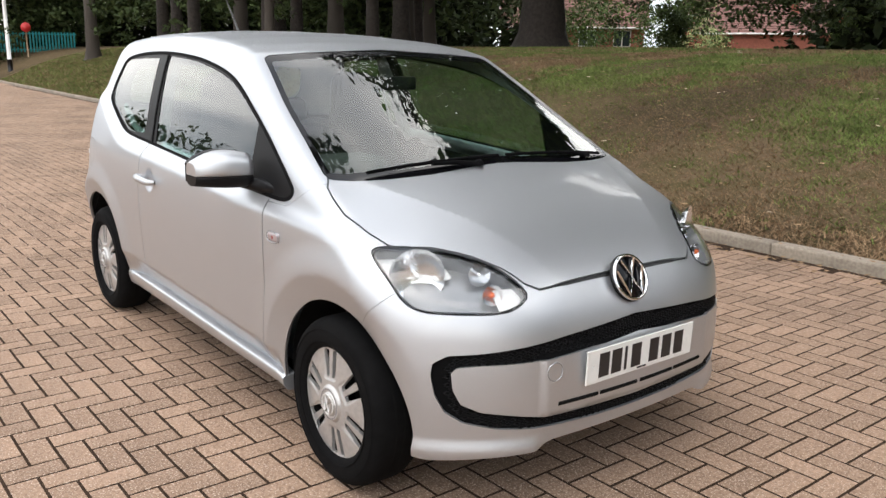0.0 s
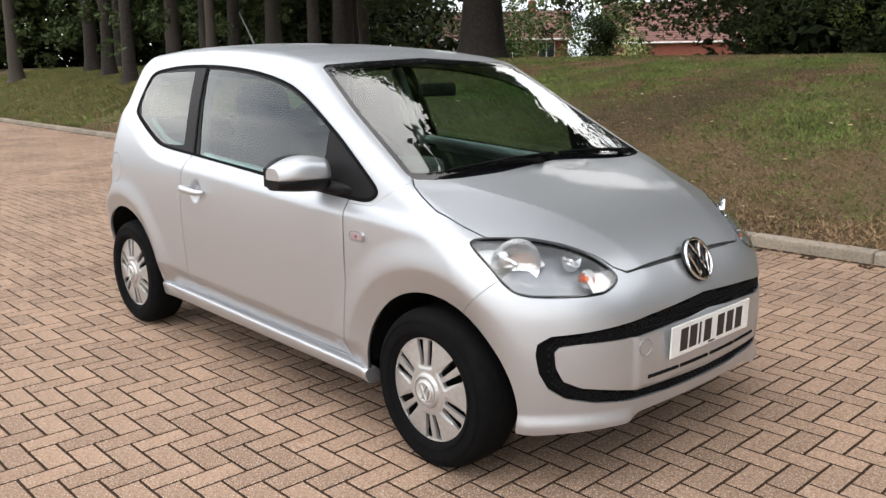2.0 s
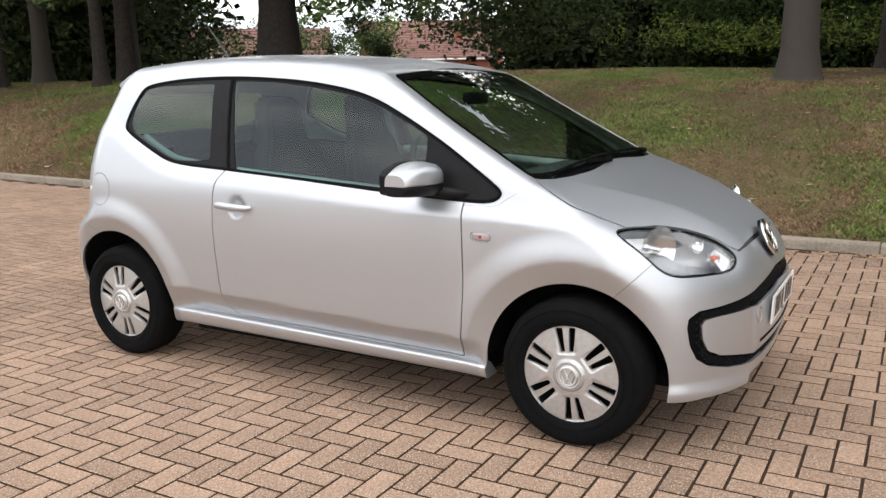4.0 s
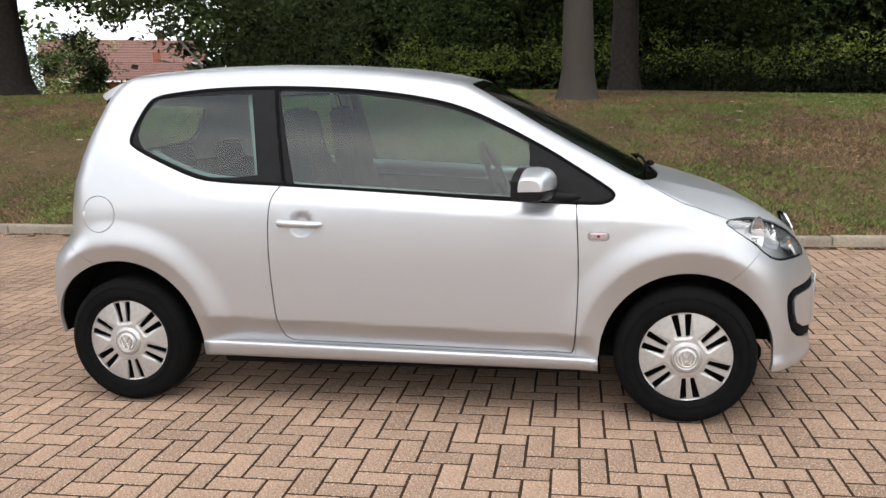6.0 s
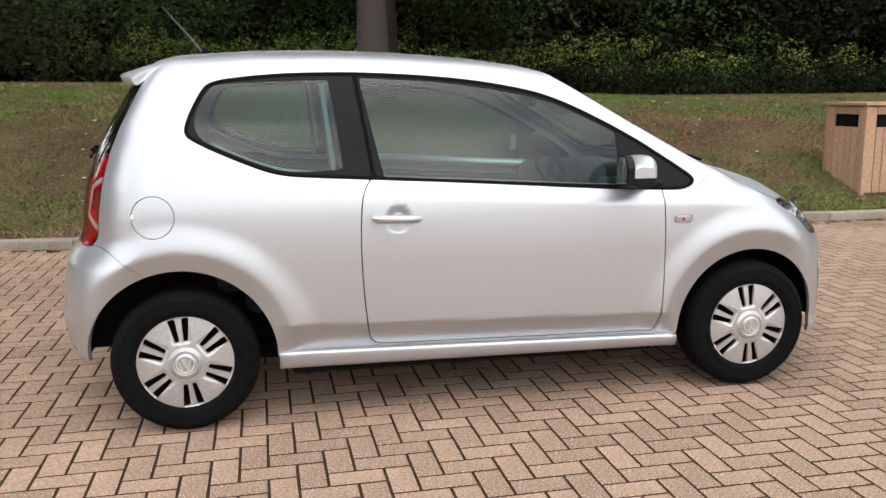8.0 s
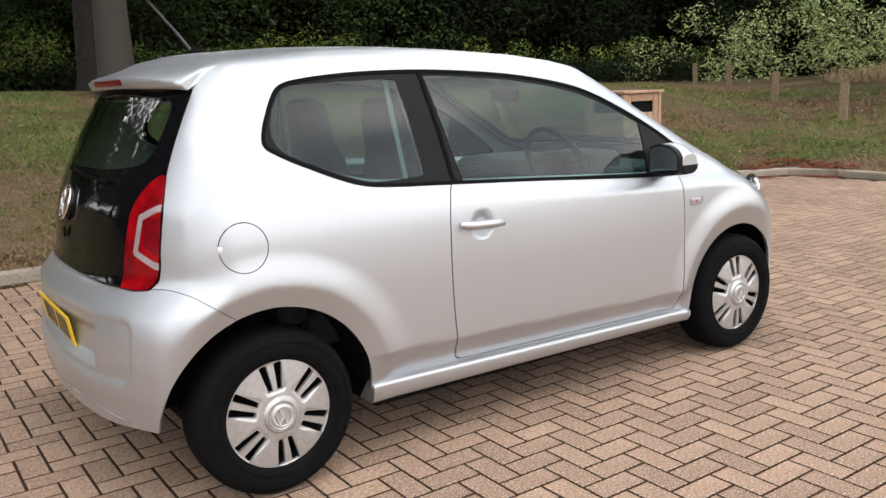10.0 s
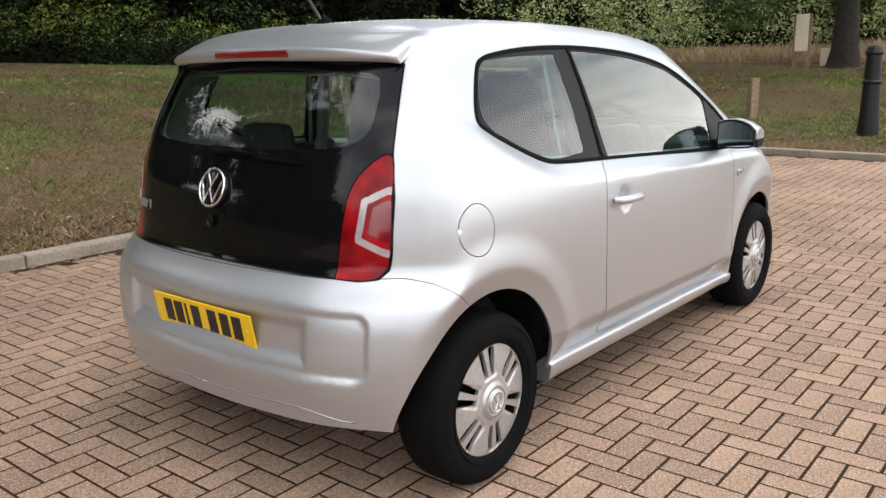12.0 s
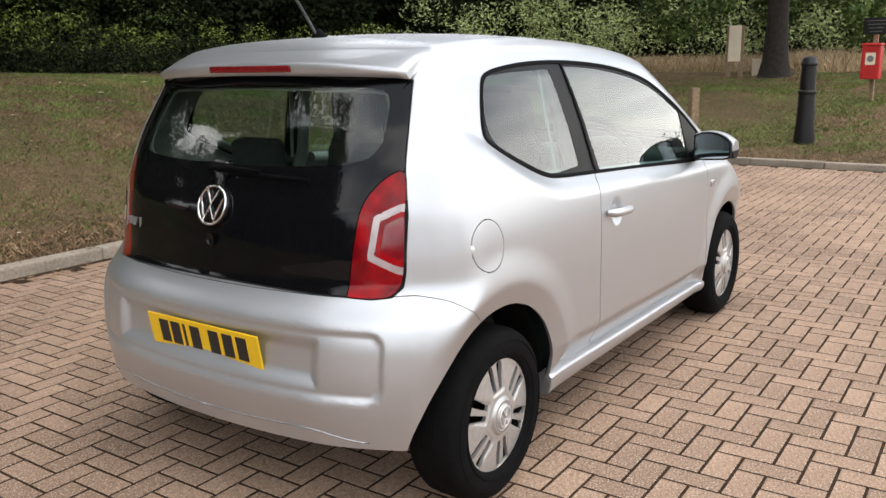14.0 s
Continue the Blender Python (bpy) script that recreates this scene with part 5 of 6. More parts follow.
def foliage(name, blobs, per, size, mat, parent=None, label="", category="", kind="", high=5.6):
    """Leaves in clumps: small and close low down, in larger sprays where the clumps stand above high."""
    v_all, f_all, count = [], [], 0
    for group, share, grow in (([b for b in blobs if b[2] < high], 1.0, 1.0), ([b for b in blobs if b[2] >= high], 0.24, 2.3)):
        if group:
            v, f = leaf_quads(clumps(group, per * share), size * 0.62 * grow)
            v_all.append(v)
            f_all.append(f + count)
            count += len(v)
    ob = part(name, quick_mesh(name, np.concatenate(v_all), np.concatenate(f_all), mat), mat, parent)
    return tagged(ob, label, category, kind=kind)


def ground_at(x, y):
    return float(ground_height(np.array(x, float), np.array(y, float)))


def tree(x, y, radius, height, fork, mat, leaves, crown, label, seed, per=46, lean=(0, 0), low=0.0, leaf=0.13, skirt=0):
    """A tapered trunk with root flare and limbs under a crown of leaf clumps. crown: its radius."""
    rnd = random.Random(seed)
    top = tagged(new("tree"), label, "tree")
    z0 = ground_at(x, y) - 0.06
    top.location = (x, y, z0)
    pts, radii = [], []
    for i in range(9):
        h = height * i / 8
        pts.append((lean[0] * h + rnd.uniform(-1, 1) * 0.05 * radius * i, lean[1] * h + rnd.uniform(-1, 1) * 0.05 * radius * i, h))
        radii.append(radius * (1 - 0.72 * i / 8))
    pts[1:1] = [(0, 0, 0.12), (0, 0, 0.45)]
    radii[0] = radius * 1.75
    radii[1:1] = [radius * 1.42, radius * 1.12]
    bm = tube(pts, radii, 14)
    for v in bm.verts:
        k = noise.noise((v.co.x * 3, v.co.y * 3, v.co.z * 1.2 + seed)) * 0.14
        v.co.x *= 1 + k
        v.co.y *= 1 + k
    part("trunk", bm, mat, top)
    blobs = []
    for i in range(9):
        a, h = 2.4 * i + rnd.uniform(-0.4, 0.4), height * (fork + (0.97 - fork) * i / 8)
        far = crown * (0.95 - 0.5 * i / 8) * rnd.uniform(0.8, 1.1)
        start = Vector((lean[0] * h, lean[1] * h, h))
        end = start + Vector((math.cos(a) * far, math.sin(a) * far, height * rnd.uniform(0.03, 0.2) - low * far))
        mid = (start + end) / 2 + Vector((0, 0, 0.10 * far))
        r = radius * (0.42 - 0.03 * i)
        part("limb", tube([start, mid, end], [r, r * 0.6, r * 0.2], 7), mat, top)
        for k in range(6):
            t = rnd.uniform(0.35, 1.12)
            p = start.lerp(end, t) + Vector((rnd.gauss(0, 1), rnd.gauss(0, 1), rnd.gauss(0, 0.7))) * crown * 0.16
            blobs.append((*p, crown * rnd.uniform(0.14, 0.28)))
    for k in range(skirt):
        a, far = rnd.uniform(0, 2 * math.pi), crown * rnd.uniform(0.3, 1.05) ** 0.6
        blobs.append((math.cos(a) * far, math.sin(a) * far, 0.65 + 3.9 * rnd.random() ** 0.7, rnd.uniform(0.18, 0.5)))
    foliage("crown", blobs, per / max(crown / 4, 1) ** 0.5 * 4, leaf, leaves, top, high=5.6 - z0)
    return top


tree(0.71, 8.5, 0.21, 17.0, 0.33, bark_grey, leaf_mid, 7.7, "tall park tree with a grey-brown trunk on the grass bank", 1, low=0.1, per=190)
tree(1.64, 13.8, 0.25, 18.0, 0.28, bark, leaf_dark, 7.4, "tall tree with a dark trunk beside a clipped hedge", 2, low=0.1, per=150)
tree(-11.6, 12.6, 0.50, 13.0, 0.24, bark, leaf_dark, 7.4, "old broad tree with a thick dark trunk on the bank", 3, low=0.20, per=80, skirt=100, leaf=0.095)
tree(-13.3, 14.6, 0.24, 11.0, 0.25, bark, leaf_dark, 4.6, "slender dark tree beside an old broad one", 4, low=0.0, skirt=10)
tree(16.9, 2.75, 0.25, 10.5, 0.2, bark, leaf_mid, 4.6, "leafy tree with a dark trunk near a notice board", 5, low=0.26, per=50, skirt=14)
# the grove at the west end of the bank
grove = [(-14.6, 6.9, 0.16), (-17.6, 9.2, 0.22), (-17.2, 8.1, 0.15), (-17.9, 10.6, 0.3), (-14.0, 9.3, 0.2), (-14.8, 10.7, 0.28), (-15.4, 11.3, 0.26), (-19.2, 14.4, 0.24), (-20.3, 7.4, 0.22), (-23.5, 10.3, 0.3), (-24.0, 8.3, 0.24), (-28.0, 9.3, 0.3), (-31, 7.6, 0.3), (-26, 13.0, 0.3), (-33, 12.5, 0.34), (-22.0, 17.0, 0.3)]
for n_tree, (gx, gy, gr) in enumerate(grove):
    tree(gx, gy, 0.78 * gr, 11 + (n_tree * 37 % 5), 0.34, bark if n_tree % 3 else bark_grey, leaf_dark, 3.6, "slim grove tree with a bare lower trunk", 20 + n_tree, per=26, low=0.05, skirt=10 if n_tree > 7 else 4)


def hedge_row(x0, x1, y, height, depth, mat, label, name="hedge", per=60, leaf=0.09, wild=0.25, category="hedge"):
    blobs = []
    for x in np.arange(x0, x1, 0.45):
        for k in range(2):
            for h in np.arange(0.2, height, 0.42):
                blobs.append((x + rng.normal(0, 0.15), y + (k - 0.5) * depth * 0.6 + rng.normal(0, 0.1), ground_at(x, y) + h + rng.normal(0, wild * 0.3), 0.38 * rng.uniform(0.8, 1.2)))
    return foliage(name, blobs, per, leaf, mat, None, label, category, kind="stuff")


hedge_row(1.5, 34, 17.5, 0.85, 1.0, leaf_hedge_deep_shade, "clipped dark green hedge behind the lawn", per=130, leaf=0.07)
shrub_blobs = [(x + rng.normal(0, 0.3), 18.9 + rng.normal(0, 0.35), ground_at(x, 18.4) + rng.uniform(0.75, 1.2 + 0.35 * math.sin(0.9 * x)), rng.uniform(0.3, 0.6)) for x in list(np.arange(-4.5, 11, 0.26)) + list(np.arange(11, 30, 0.7))]
foliage("shrubs", shrub_blobs, 100, 0.08, leaf_bright, None, "bright green young shrubs growing over a hedge", "shrubs", "stuff")


def woods(name, spots, mat, label, per=34, leaf=0.165, height=(2, 12), r=(1.2, 2.4), each=22):
    blobs = []
    for x, y in spots:
        g = ground_at(x, y)
        for k in range(each):
            blobs.append((x + rng.normal(0, 1.3), y + rng.normal(0, 1.3), g + rng.uniform(*height), rng.uniform(*r)))
    return foliage(name, blobs, per, leaf, mat, None, label, "woodland", "stuff")


def depths(line, count, height, spread, mat, label, leaf=0.42):
    """The depth of a wood along a line of places: coarse sprays, thick enough to close the view."""
    line = np.array(line, float)
    seg = np.linalg.norm(np.diff(line, axis=0), axis=1)
    u = rng.uniform(0, seg.sum(), count)
    at = np.concatenate([[0], np.cumsum(seg)])
    x, y = np.interp(u, at, line[:, 0]) + rng.normal(0, spread, count), np.interp(u, at, line[:, 1]) + rng.normal(0, spread, count)
    z = ground_height(x, y) + rng.uniform(0, 1, count) ** 1.25 * (height + 1.5 * np.sin(u * 0.9) + np.sin(u * 2.3))
    v, f = leaf_quads(np.stack([x, y, z], 1), leaf)
    tagged(part("woodland", quick_mesh("woodland", v, f, mat), mat), label, "woodland", kind="stuff")


# the shade inside these woods is put into their near-black leaves
depths([(-15, 36), (-6, 30), (10, 28.5), (30, 30), (38, 20), (38, -4)], 110000, 10, 1.6, leaf_hedge_deep_shade, "woodland behind the lawn, its deep shade put into near-black leaves", leaf=0.36)
depths([(-60, -8), (-56, 12), (-50, 22), (-38, 25), (-27, 23)], 50000, 9, 1.6, leaf_hedge_deep_shade, "woodland behind the grove, its deep shade put into near-black leaves", leaf=0.30)
woods("woodland", [(x, 25 + 2 * math.sin(x)) for x in np.arange(-6, 12, 2.6)], leaf_dark, "dark dense woodland behind the hedge", height=(0.3, 12))
woods("woodland", [(x, 25 + 2 * math.sin(x)) for x in np.arange(12, 40, 2.6)], leaf_hedge_deep_shade, "nearly black dense conifers behind the hedge", height=(0.3, 12))
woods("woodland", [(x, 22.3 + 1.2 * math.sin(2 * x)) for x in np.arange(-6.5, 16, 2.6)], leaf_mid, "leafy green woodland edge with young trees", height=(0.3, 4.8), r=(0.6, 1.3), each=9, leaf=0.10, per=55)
woods("woodland", [(30 + 2 * math.sin(y), y) for y in np.arange(-3, 26, 2.8)], leaf_hedge_deep_shade, "dark woodland beyond the rough grass", height=(0.5, 12))
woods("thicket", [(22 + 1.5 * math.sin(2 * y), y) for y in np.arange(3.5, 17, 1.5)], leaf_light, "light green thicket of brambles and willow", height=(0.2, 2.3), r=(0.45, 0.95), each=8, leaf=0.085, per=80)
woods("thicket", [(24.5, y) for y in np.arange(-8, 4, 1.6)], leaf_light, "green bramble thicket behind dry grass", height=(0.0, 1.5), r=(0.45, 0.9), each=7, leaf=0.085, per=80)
woods("woodland", [(x, 18 + 0.45 * abs(x + 26)) for x in np.arange(-50, -24, 2.8)], leaf_dark, "dark trees behind the grove", height=(1.0, 11), each=14, leaf=0.26)
woods("woodland", [(-47 + 2 * math.sin(y), y) for y in np.arange(4, 24, 2.8)], leaf_dark, "dark trees at the far end of the road", height=(1.0, 11), each=14, leaf=0.26)
woods("woodland", [(x, 31 - 0.25 * x) for x in np.arange(-14.5, -4, 1.8)], leaf_mid, "light green trees beside the houses", height=(0.3, 5.5), r=(0.8, 1.6), each=11, leaf=0.2)
woods("woodland", [(-31.8, 41), (-30.2, 42), (-33.5, 40)], leaf_mid, "small green trees between two houses", height=(0.2, 5.0), r=(0.6, 1.1), each=16, leaf=0.17)
woods("creeper", [(-31.7, 46.6)], leaf_light, "tall green creeper beside a house", height=(0.2, 4.4), r=(0.5, 0.9), each=26, leaf=0.16)
woods("bushes", [(-21.4, 30), (-19.6, 31), (-23.4, 29.5), (-25.3, 28.0), (-27.2, 26.5)], leaf_mid, "garden bushes before the houses", height=(0.1, 2.6), r=(0.4, 0.9), each=9, leaf=0.13)
woods("bushes", [(-29.5, 33), (-31.5, 30.5), (-34, 29), (-36.5, 26), (-27.6, 34.5)], leaf_mid, "tall garden bushes before a bungalow", height=(0.2, 3.2), r=(0.5, 1.0), each=9, leaf=0.16)
# the far side of the car park, which the panes mirror
depths([(-60, -74), (0, -80), (60, -74), (70, -30), (46, -8)], 16000, 3.0, 1.2, leaf_dark, "distant dark trees across the car park", leaf=0.34)


depths([(-95, -30), (-75, -62), (-40, -84), (10, -92)], 45000, 9.0, 1.8, leaf_dark, "distant wooded rise across the car park", leaf=0.46)


# ---- the lawn's growth ----
def blades(n, zone, mat, name, label, height, wide=0.006, mask=None, lean=0.5):
    x, y = rng.uniform(zone[0], zone[1], n), rng.uniform(zone[2], zone[3], n)
    d = np.maximum(y - KERB_LINE(np.minimum(x, 8.0)), x - EAST)
    ok = d > 0.16
    if mask is not None:
        ok &= mask(x, y)
    x, y = x[ok], y[ok]
    z = ground_height(x, y) - 0.01
    h, a = rng.uniform(*height, len(x)), rng.uniform(0, 2 * math.pi, len(x))
    dx, dy = np.cos(a) * wide, np.sin(a) * wide
    lx, ly = rng.normal(0, lean, len(x)) * h, rng.normal(0, lean, len(x)) * h
    v = np.stack([np.stack([x - dx, y - dy, z], 1), np.stack([x + dx, y + dy, z], 1), np.stack([x + lx, y + ly, z + h], 1)], 1).reshape(-1, 3)
    return tagged(part(name, quick_mesh(name, v, np.arange(len(v)).reshape(-1, 3), mat), mat), label, "grass", kind="stuff")


PATCH_X, PATCH_Y = np.arange(-17.2, 18.4, 0.09), np.arange(-7.2, 12.3, 0.09)
PATCHES = np.array([[1.9 * noise.noise((a * 0.33, b * 0.42, 1)) + 1.4 * noise.noise((a * 1.3, b * 1.8, 2)) + 1.2 * noise.noise((a * 4.5, b * 4.5, 3)) for b in PATCH_Y] for a in PATCH_X])


def patch(x, y):
    """How green the lawn is: broad patches, frayed, and bare earth along the kerb."""
    i, j = np.clip(((x + 17.2) / 0.09).astype(int), 0, len(PATCH_X) - 1), np.clip(((y + 7.2) / 0.09).astype(int), 0, len(PATCH_Y) - 1)
    d = np.maximum(y - KERB_LINE(np.minimum(x, 8.0)), x - EAST)
    return PATCHES[i, j] - 1.2 * np.exp(-((d / 0.55) ** 2))


green = lambda x, y: patch(x, y) + rng.normal(0, 0.22, len(x)) > -0.18
dry = lambda x, y: patch(x, y) + rng.normal(0, 0.3, len(x)) < 0.12
blades(430000, (-11, 10, 3.5, 9.6), blade_green, "grass", "short green grass in patches on the bank", (0.02, 0.055), 0.008, mask=green, lean=0.9)
blades(330000, (-11, 10, 3.6, 9.6), blade_dry, "grass", "dry brown grass between green patches", (0.02, 0.05), 0.007, mask=dry, lean=1.1)
blades(150000, (-17, 18, 3.5, 12), blade_green, "grass", "green grass further along the bank", (0.03, 0.06), 0.010, mask=lambda x, y: green(x, y) & ((x < -11) | (x > 10) | (y > 9.6)), lean=0.9)
blades(110000, (-17, 18, 3.6, 12), blade_dry, "grass", "dry grass further along the bank", (0.03, 0.06), 0.010, mask=lambda x, y: dry(x, y) & ((x < -11) | (x > 10) | (y > 9.6)), lean=1.1)
blades(140000, (8.1, 18, -7, 3.6), blade_green, "grass", "green grass around the bollard and posts", (0.025, 0.06), 0.008, mask=green, lean=0.9)
blades(90000, (8.1, 18, -7, 3.6), blade_dry, "grass", "dry grass around the bollard and posts", (0.02, 0.05), 0.008, mask=dry, lean=1.1)
blades(150000, (-36, -17, 4.6, 11), blade_green, "grass", "green grass under the grove", (0.04, 0.09), 0.02, mask=lambda x, y: rng.uniform(size=len(x)) < 0.6, lean=0.9)
blades(75000, (-36, -17, 4.6, 11), blade_dry, "grass", "dry grass under the grove", (0.04, 0.08), 0.02, lean=1.0)
blades(9000, (18.6, 21.5, 2.5, 9.5), reed, "reeds", "dry straw-coloured grass at the foot of the thicket", (0.15, 0.5), 0.012, lean=0.45)
blades(17000, (18, 24, -9, 3.5), reed, "reeds", "tall dry straw-coloured grass before the thicket", (0.15, 0.6), 0.012, lean=0.5)


def litter(n, zone, mat, name, label, size, edge=None):
    x, y = rng.uniform(zone[0], zone[1], n), rng.uniform(zone[2], zone[3], n)
    d = np.maximum(y - KERB_LINE(np.minimum(x, 8.0)), x - EAST)
    ok = d > 0.15 if edge is None else (d < edge) & (d > -0.25)
    x, y, d = x[ok], y[ok], d[ok]
    z = np.where(d > 0.15, ground_height(x, y) + 0.025, np.where(d > 0, 0.095, 0.006))
    v, f = leaf_quads(np.stack([x, y, z], 1), size, 0.9)
    v = v.reshape(-1, 4, 3)
    v[..., 2] = z[:, None] + (v[..., 2] - z[:, None]) * 0.3 + 0.004
    return tagged(part(name, quick_mesh(name, v.reshape(-1, 3), f, mat), mat), label, "leaves", kind="stuff")


litter(3200, (-16, 17, 3.6, 10.5), fallen_leaf, "fallen_leaves", "scattered dry brown leaves on the bank", 0.030)
litter(190, (-16, 9, 3.8, 10.0), pale_leaf, "fallen_leaves", "large pale fallen leaves on the bank", 0.045)
litter(2600, (-36, -15, 4.8, 10.5), fallen_leaf, "fallen_leaves", "dry leaves under the grove", 0.045)
litter(1800, (8.1, 17, -7, 3.6), fallen_leaf, "fallen_leaves", "scattered dry leaves by the posts", 0.028)
litter(5000, (-9, 8.2, 3.2, 3.8), fallen_leaf, "fallen_leaves", "dry leaves gathered along the kerb", 0.022, edge=0.02)
litter(1500, (7.4, 8.5, 2.6, 3.75), russet_leaf, "fallen_leaves", "heap of russet leaves in the kerb corner", 0.035, edge=0.5)

# ---- things on the lawn ----
def litter_bin(x, y, w, h):
    """A square timber litter bin of upright boards with a slot on each side under a flat lid."""
    z = ground_at(x + w / 2, y + w / 2) - 0.11
    top = tagged(new("litter_bin"), "square timber litter bin with boarded sides and flat lid", "litter bin")
    top.location = (x + w / 2, y + w / 2, z)
    part("liner_box", box(-w / 2 + 0.05, w / 2 - 0.05, -w / 2 + 0.05, w / 2 - 0.05, 0.03, h - 0.10, 0.004), liner, top)
    for k in range(4):
        m = Matrix.Rotation(k * math.pi / 2, 4, "Z")
        n = 6
        for i in range(n):
            a, b = -w / 2 + 0.045 + (w - 0.09) * i / n, -w / 2 + 0.045 + (w - 0.09) * (i + 1) / n
            slot = i in (1, 2, 3, 4)
            part("board", box(a + 0.004, b - 0.004, -w / 2 + 0.012, -w / 2 + 0.034, 0.03, h - (0.245 if slot else 0.02), 0.003, 1, turn=m), timber, top)
        part("rail", box(-w / 2 + 0.047 + (w - 0.09) / 6, w / 2 - 0.047 - (w - 0.09) / 6, -w / 2 + 0.012, -w / 2 + 0.034, h - 0.105, h - 0.018, 0.003, 1, turn=m), timber, top)
        part("corner_post", box(-w / 2, -w / 2 + 0.05, -w / 2, -w / 2 + 0.05, 0, h - 0.01, 0.005, 2, turn=m), timber, top)
    for i in range(5):
        a = -w / 2 - 0.025 + (w + 0.05) * i / 5
        part("lid_board", box(a + 0.002, a + (w + 0.05) / 5 - 0.002, -w / 2 - 0.025, w / 2 + 0.025, h - 0.008, h + 0.024, 0.005, 2), timber, top)


litter_bin(5.50, 3.98, 0.68, 0.99)

post_bm = box(-0.065, 0.065, -0.065, 0.065, -0.2, 0.62, 0.008, 2)
first_post = part("wooden_post", post_bm, post_wood)
tagged(first_post, "short square weathered wooden post in the grass", "post", "posts along the lawn")
post_places = [(11.88, 4.86), (13.78, 7.48), (15.75, 10.1), (17.6, 12.6), (10.3, 2.4)]
for n_post, (px, py) in enumerate(post_places):
    at = pose(px, py, ground_at(px, py), random.uniform(-2, 2), random.uniform(-2, 2), 20 + 7 * n_post)
    if n_post == 0:
        first_post.matrix_basis = at
    else:
        copy_thing(first_post, at)

bollard = tagged(new("bollard"), "tapered black cast bollard with ring mouldings in the grass", "bollard")
bollard.location = (9.40, 0.50, ground_at(9.40, 0.50) - 0.02)
bollard.scale = (0.82, 0.82, 0.95)
part("shaft", lathe([(0.175, 0.0), (0.172, 0.10), (0.150, 0.30), (0.135, 0.70), (0.118, 1.14)], 32, axis="z"), cast_iron, bollard)
part("ring", lathe([(0.135, 0.735), (0.150, 0.745), (0.152, 0.765), (0.148, 0.785), (0.132, 0.795)], 32, axis="z"), cast_iron, bollard)
part("head", lathe([(0.118, 1.14), (0.136, 1.15), (0.138, 1.185), (0.122, 1.20), (0.118, 1.24), (0.100, 1.265), (0.05, 1.28), (0.001, 1.283)], 32, axis="z"), cast_iron, bollard)

board = tagged(new("notice_board"), "pale notice board on two wooden posts", "sign")
board.matrix_basis = pose(16.76, 3.62, ground_at(16.76, 3.62) - 0.05, 0, 0, -84)
for sx in (-0.14, 0.14):
    part("post", box(sx - 0.05, sx + 0.05, -0.05, 0.05, 0, 1.22, 0.006, 2), post_wood, board)
part("panel", box(-0.135, 0.135, -0.075, -0.052, 0.42, 1.22, 0.004, 1), white_board, board, "pale panel")

small_board = part("small_board", box(-0.10, 0.10, -0.012, 0.012, 0, 0.42, 0.003, 1), white_board)
tagged(small_board, "small white board leaning at the foot of a tree", "sign")
small_board.matrix_basis = pose(17.3, 3.25, ground_at(17.3, 3.25) - 0.03, 0, 0, -80)

dog_bin = tagged(new("waste_bin"), "red waste bin on a post with a black sign above", "waste bin")
dog_bin.matrix_basis = pose(12.96, 0.18, ground_at(12.96, 0.18) - 0.05, 0, 0, -98)
part("post", box(-0.035, 0.035, -0.035, 0.035, 0, 1.42, 0.006, 2), post_wood, dog_bin)
body = part("bin_body", box(-0.15, 0.15, -0.23, -0.036, 0.42, 0.97, 0.02, 3), red_paint, dog_bin)
part("bin_lid", box(-0.16, 0.16, -0.245, -0.030, 0.971, 1.02, 0.018, 3), red_paint, dog_bin)
part("label", box(-0.08, 0.08, -0.234, -0.2305, 0.66, 0.86), white_board, body, "white label")
part("label_disc", lathe([(0.001, -0.2362), (0.050, -0.2360), (0.055, -0.2345)], 24, m=Matrix.Translation((0, 0, 0.76))), lamp_grey, body)
sign = part("sign_plate", box(-0.21, 0.21, -0.06, -0.04, 1.16, 1.44, 0.004, 1), cast_iron, dog_bin, "black sign plate")
for i, zz in enumerate((1.39, 1.33, 1.27, 1.21)):
    part("text_bar", box(-0.16 + 0.02 * i, 0.16 - 0.02 * i, -0.0625, -0.0605, zz - 0.005, zz + 0.005), lamp_grey, sign)


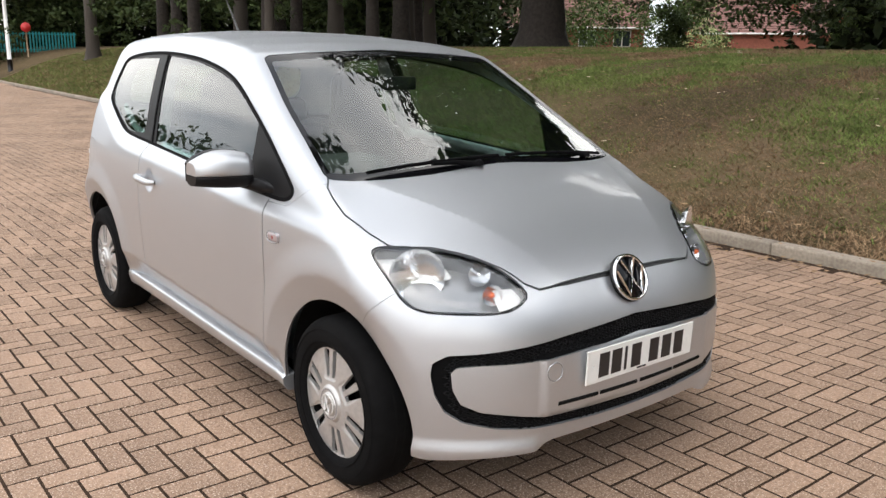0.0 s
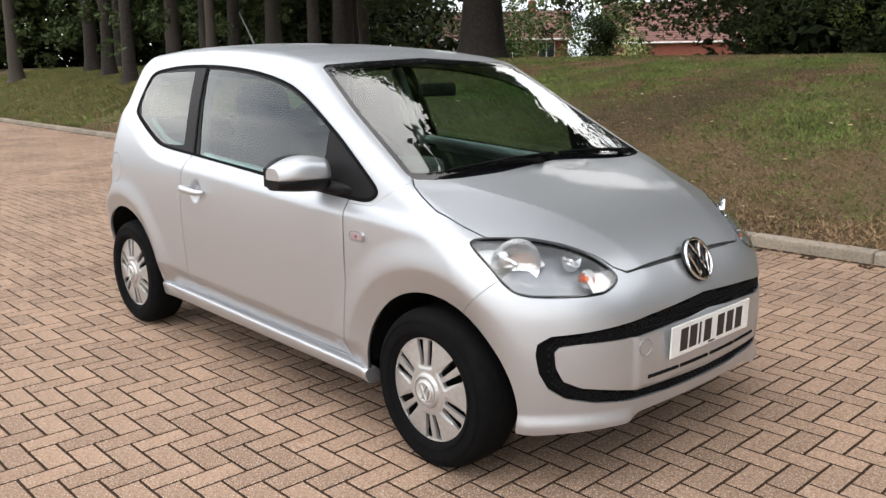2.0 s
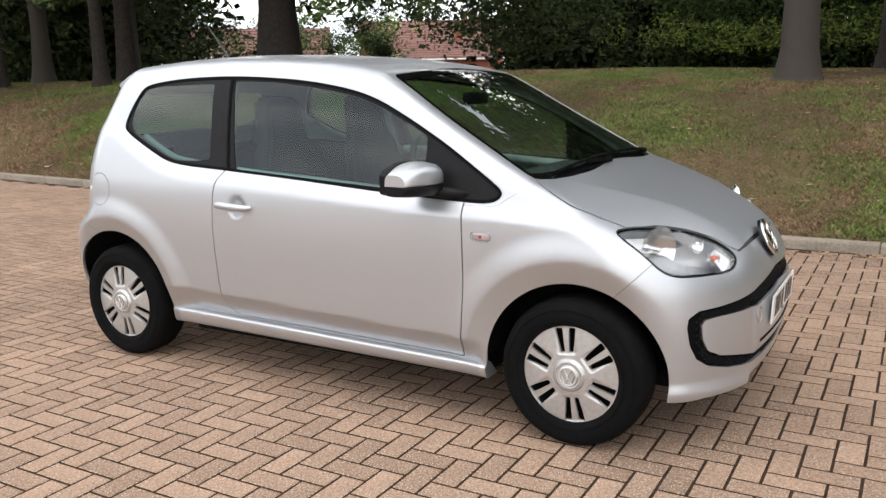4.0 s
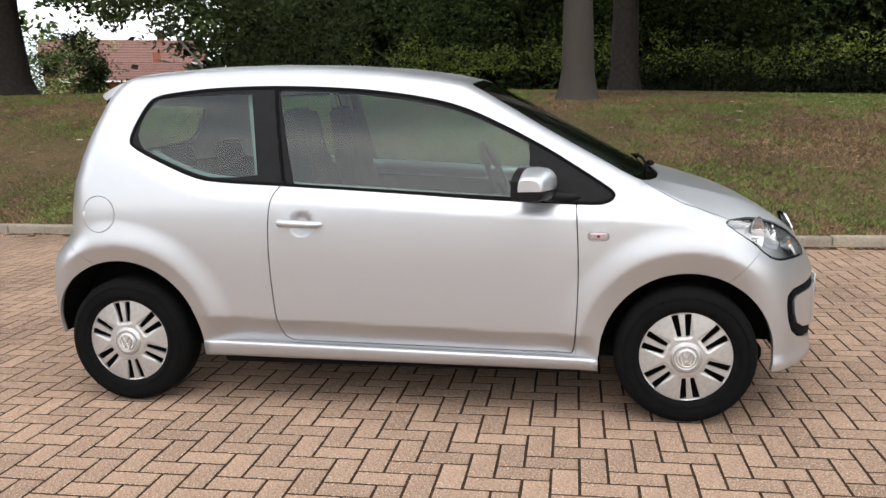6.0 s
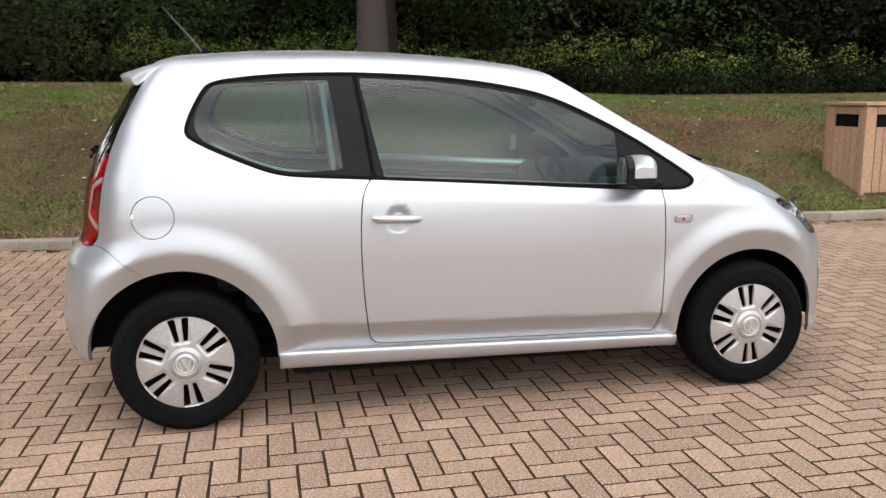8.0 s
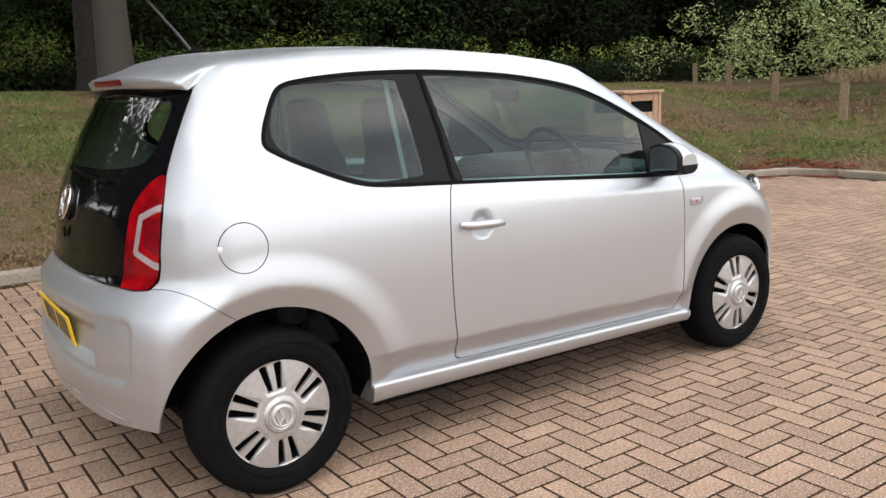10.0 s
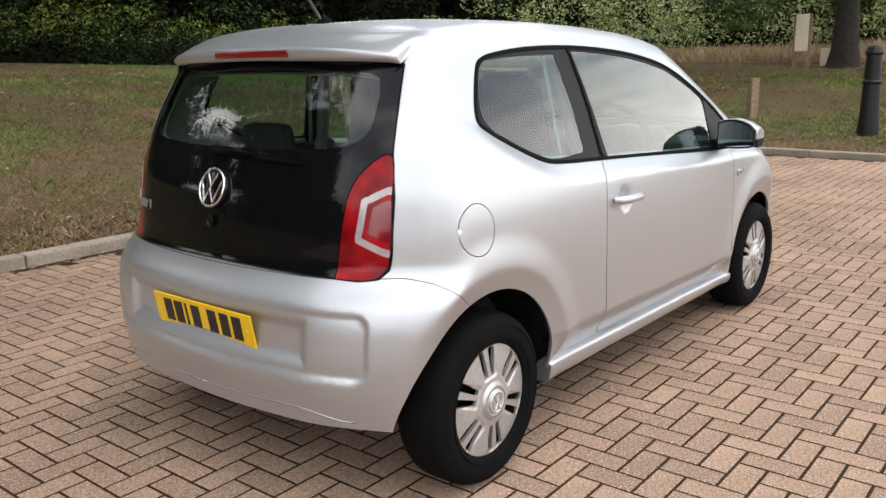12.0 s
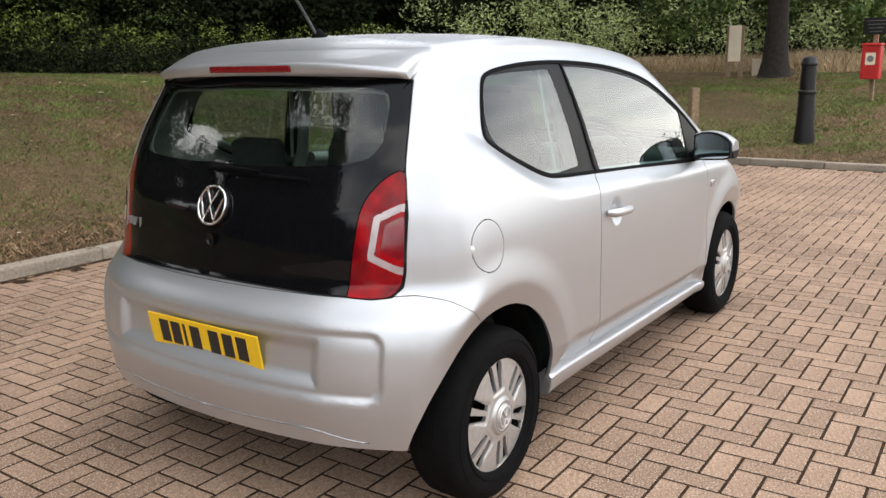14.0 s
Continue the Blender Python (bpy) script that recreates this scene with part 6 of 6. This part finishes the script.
# ---- houses beyond the bank ----
def house(x, y, turn, w, d, eaves, ridge, label, glazed=True):
    z = 0.9
    top = tagged(new("house"), label, "house")
    top.matrix_basis = pose(x, y, z, 0, 0, turn)
    part("wall", box(-w / 2, w / 2, -d / 2, d / 2, 0, eaves), brick_red, top)
    bm = bmesh.new()
    o = 0.35
    pts = [(-w / 2 - o, -d / 2 - o, eaves - 0.12), (w / 2 + o, -d / 2 - o, eaves - 0.12), (w / 2 + o, d / 2 + o, eaves - 0.12), (-w / 2 - o, d / 2 + o, eaves - 0.12), (-w / 2 - o, 0, ridge), (w / 2 + o, 0, ridge)]
    v = [bm.verts.new(p) for p in pts]
    for f in ((0, 1, 5, 4), (2, 3, 4, 5), (0, 4, 3), (1, 2, 5), (3, 2, 1, 0)):
        bm.faces.new([v[i] for i in f])
    roof = part("roof", bm, tile_red, top, "red-brown tiled roof")
    for k in range(1, 9):
        u = k / 9
        part("tile_course", box(-w / 2 - o, w / 2 + o, -0.02, 0.02, -0.015, 0.03, turn=Matrix.Translation((0, (-d / 2 - o) * (1 - u), eaves - 0.12 + (ridge - eaves + 0.12) * u + 0.02))), tile_red, roof)
    part("chimney", box(w * 0.22, w * 0.22 + 0.6, -0.3, 0.3, ridge - 0.5, ridge + 0.7, 0.02), brick_red, roof)
    part("gutter", tube([(-w / 2 - o, -d / 2 - o - 0.06, eaves - 0.12), (w / 2 + o, -d / 2 - o - 0.06, eaves - 0.12)], 0.07, 8), white_paint, top)
    for wx in np.arange(-w / 2 + 1.3, w / 2 - 0.6, 2.4) if glazed else ():
        for wz in ((1.1,) if eaves < 3.5 else (1.1, 3.6)):
            win = part("window", box(wx - 0.6, wx + 0.6, -d / 2 - 0.03, -d / 2 + 0.05, wz, wz + 1.15), white_paint, top)
            for s_ in (-0.29, 0.29):
                part("pane", box(wx + s_ - 0.25, wx + s_ + 0.25, -d / 2 - 0.045, -d / 2 - 0.032, wz + 0.07, wz + 1.08), window_dark, win)


house(-36.2, 61.2, 32, 9.6, 5.5, 2.45, 4.1, "low red brick house wing with a tiled roof", False)
house(-39.4, 66.6, 32, 13, 6.5, 4.1, 6.2, "red brick house with a tiled roof behind a low wing", False)
house(-41.5, 45.0, 42, 10.0, 7.0, 2.5, 4.6, "red brick bungalow with pale doors beyond the bank")
house(-53, 34.0, 50, 11, 7.5, 2.6, 4.6, "red brick house behind the grove")
foliage("shrub", [(-16.65 + rng.uniform(-0.35, 0.35), 24.15 + rng.uniform(-0.35, 0.35), ground_at(-16.65, 24.15) + h, 0.36) for h in np.arange(0.1, 1.45, 0.045)], 150, 0.10, leaf_dark, None, "dark clipped evergreen shrub on the bank", "shrub")

pole = tagged(new("lamp_post"), "slim white lamp post with a dark foot by the kerb", "lamp post")
pole.location = (-38.2, 6.05, ground_at(-38.2, 6.05) - 0.05)
part("shaft", tube([(0, 0, 0.5), (0, 0, 6.5)], [0.085, 0.065], 12), white_paint, pole)
part("foot", tube([(0, 0, 0), (0, 0, 0.55)], [0.11, 0.11], 12), cast_iron, pole)
part("lantern", box(-0.1, 0.5, -0.12, 0.12, 6.48, 6.6, 0.03, 2), white_paint, pole)

fence = tagged(new("metal_fence"), "teal painted railing fence at the end of the road", "fence")
fence.matrix_basis = pose(-44.6, 8.7, ground_at(-44.6, 8.7) - 0.03, 0, 0, 87)
for zz in (0.12, 0.92):
    part("rail", box(-1.9, 1.9, -0.02, 0.02, zz, zz + 0.05), teal_paint, fence)
for k in range(25):
    part("bar", box(-1.9 + 0.152 * k, -1.9 + 0.152 * k + 0.075, -0.012, 0.012, 0.02, 1.05), teal_paint, fence)
red_sign = tagged(new("road_sign"), "round red sign on a post before a teal fence", "sign")
red_sign.matrix_basis = pose(-42.5, 7.75, ground_at(-42.5, 7.75) - 0.05, 0, 0, 78)
part("post", tube([(0, 0, 0), (0, 0, 1.7)], [0.04, 0.04], 8), post_wood, red_sign)
part("disc", lathe([(0.001, -0.07), (0.23, -0.07), (0.23, -0.05), (0.001, -0.05)], 24, m=Matrix.Translation((0, 0, 1.45))), red_paint, red_sign)

# ---- the paving blocks beside the car, one by one ----
block_mesh = quick_mesh("paving_block", BLOCK_V, BLOCK_F, paver_mat)
for bx, by, bz, bt in near_blocks[:300]:
    ob = part("paving_block", block_mesh, paver_mat, bed)
    ob.location, ob.rotation_euler = (bx, by, bz), (random.gauss(0, 0.002), random.gauss(0, 0.002), bt)
if near_blocks[300:]:
    n_more = np.array(near_blocks[300:])
    more = np.broadcast_to(BLOCK_V, (len(n_more), 12, 3))
    ct, st = np.cos(n_more[:, 3])[:, None], np.sin(n_more[:, 3])[:, None]
    more = np.stack([n_more[:, :1] + ct * more[..., 0] - st * more[..., 1], n_more[:, 1:2] + st * more[..., 0] + ct * more[..., 1], n_more[:, 2:3] + more[..., 2]], -1).reshape(-1, 3)
    tagged(part("paving_blocks", quick_mesh("paving_blocks", more, (BLOCK_F[None] + 12 * np.arange(len(n_more))[:, None, None]).reshape(-1, 4), paver_many), paver_many, bed), kind="stuff")
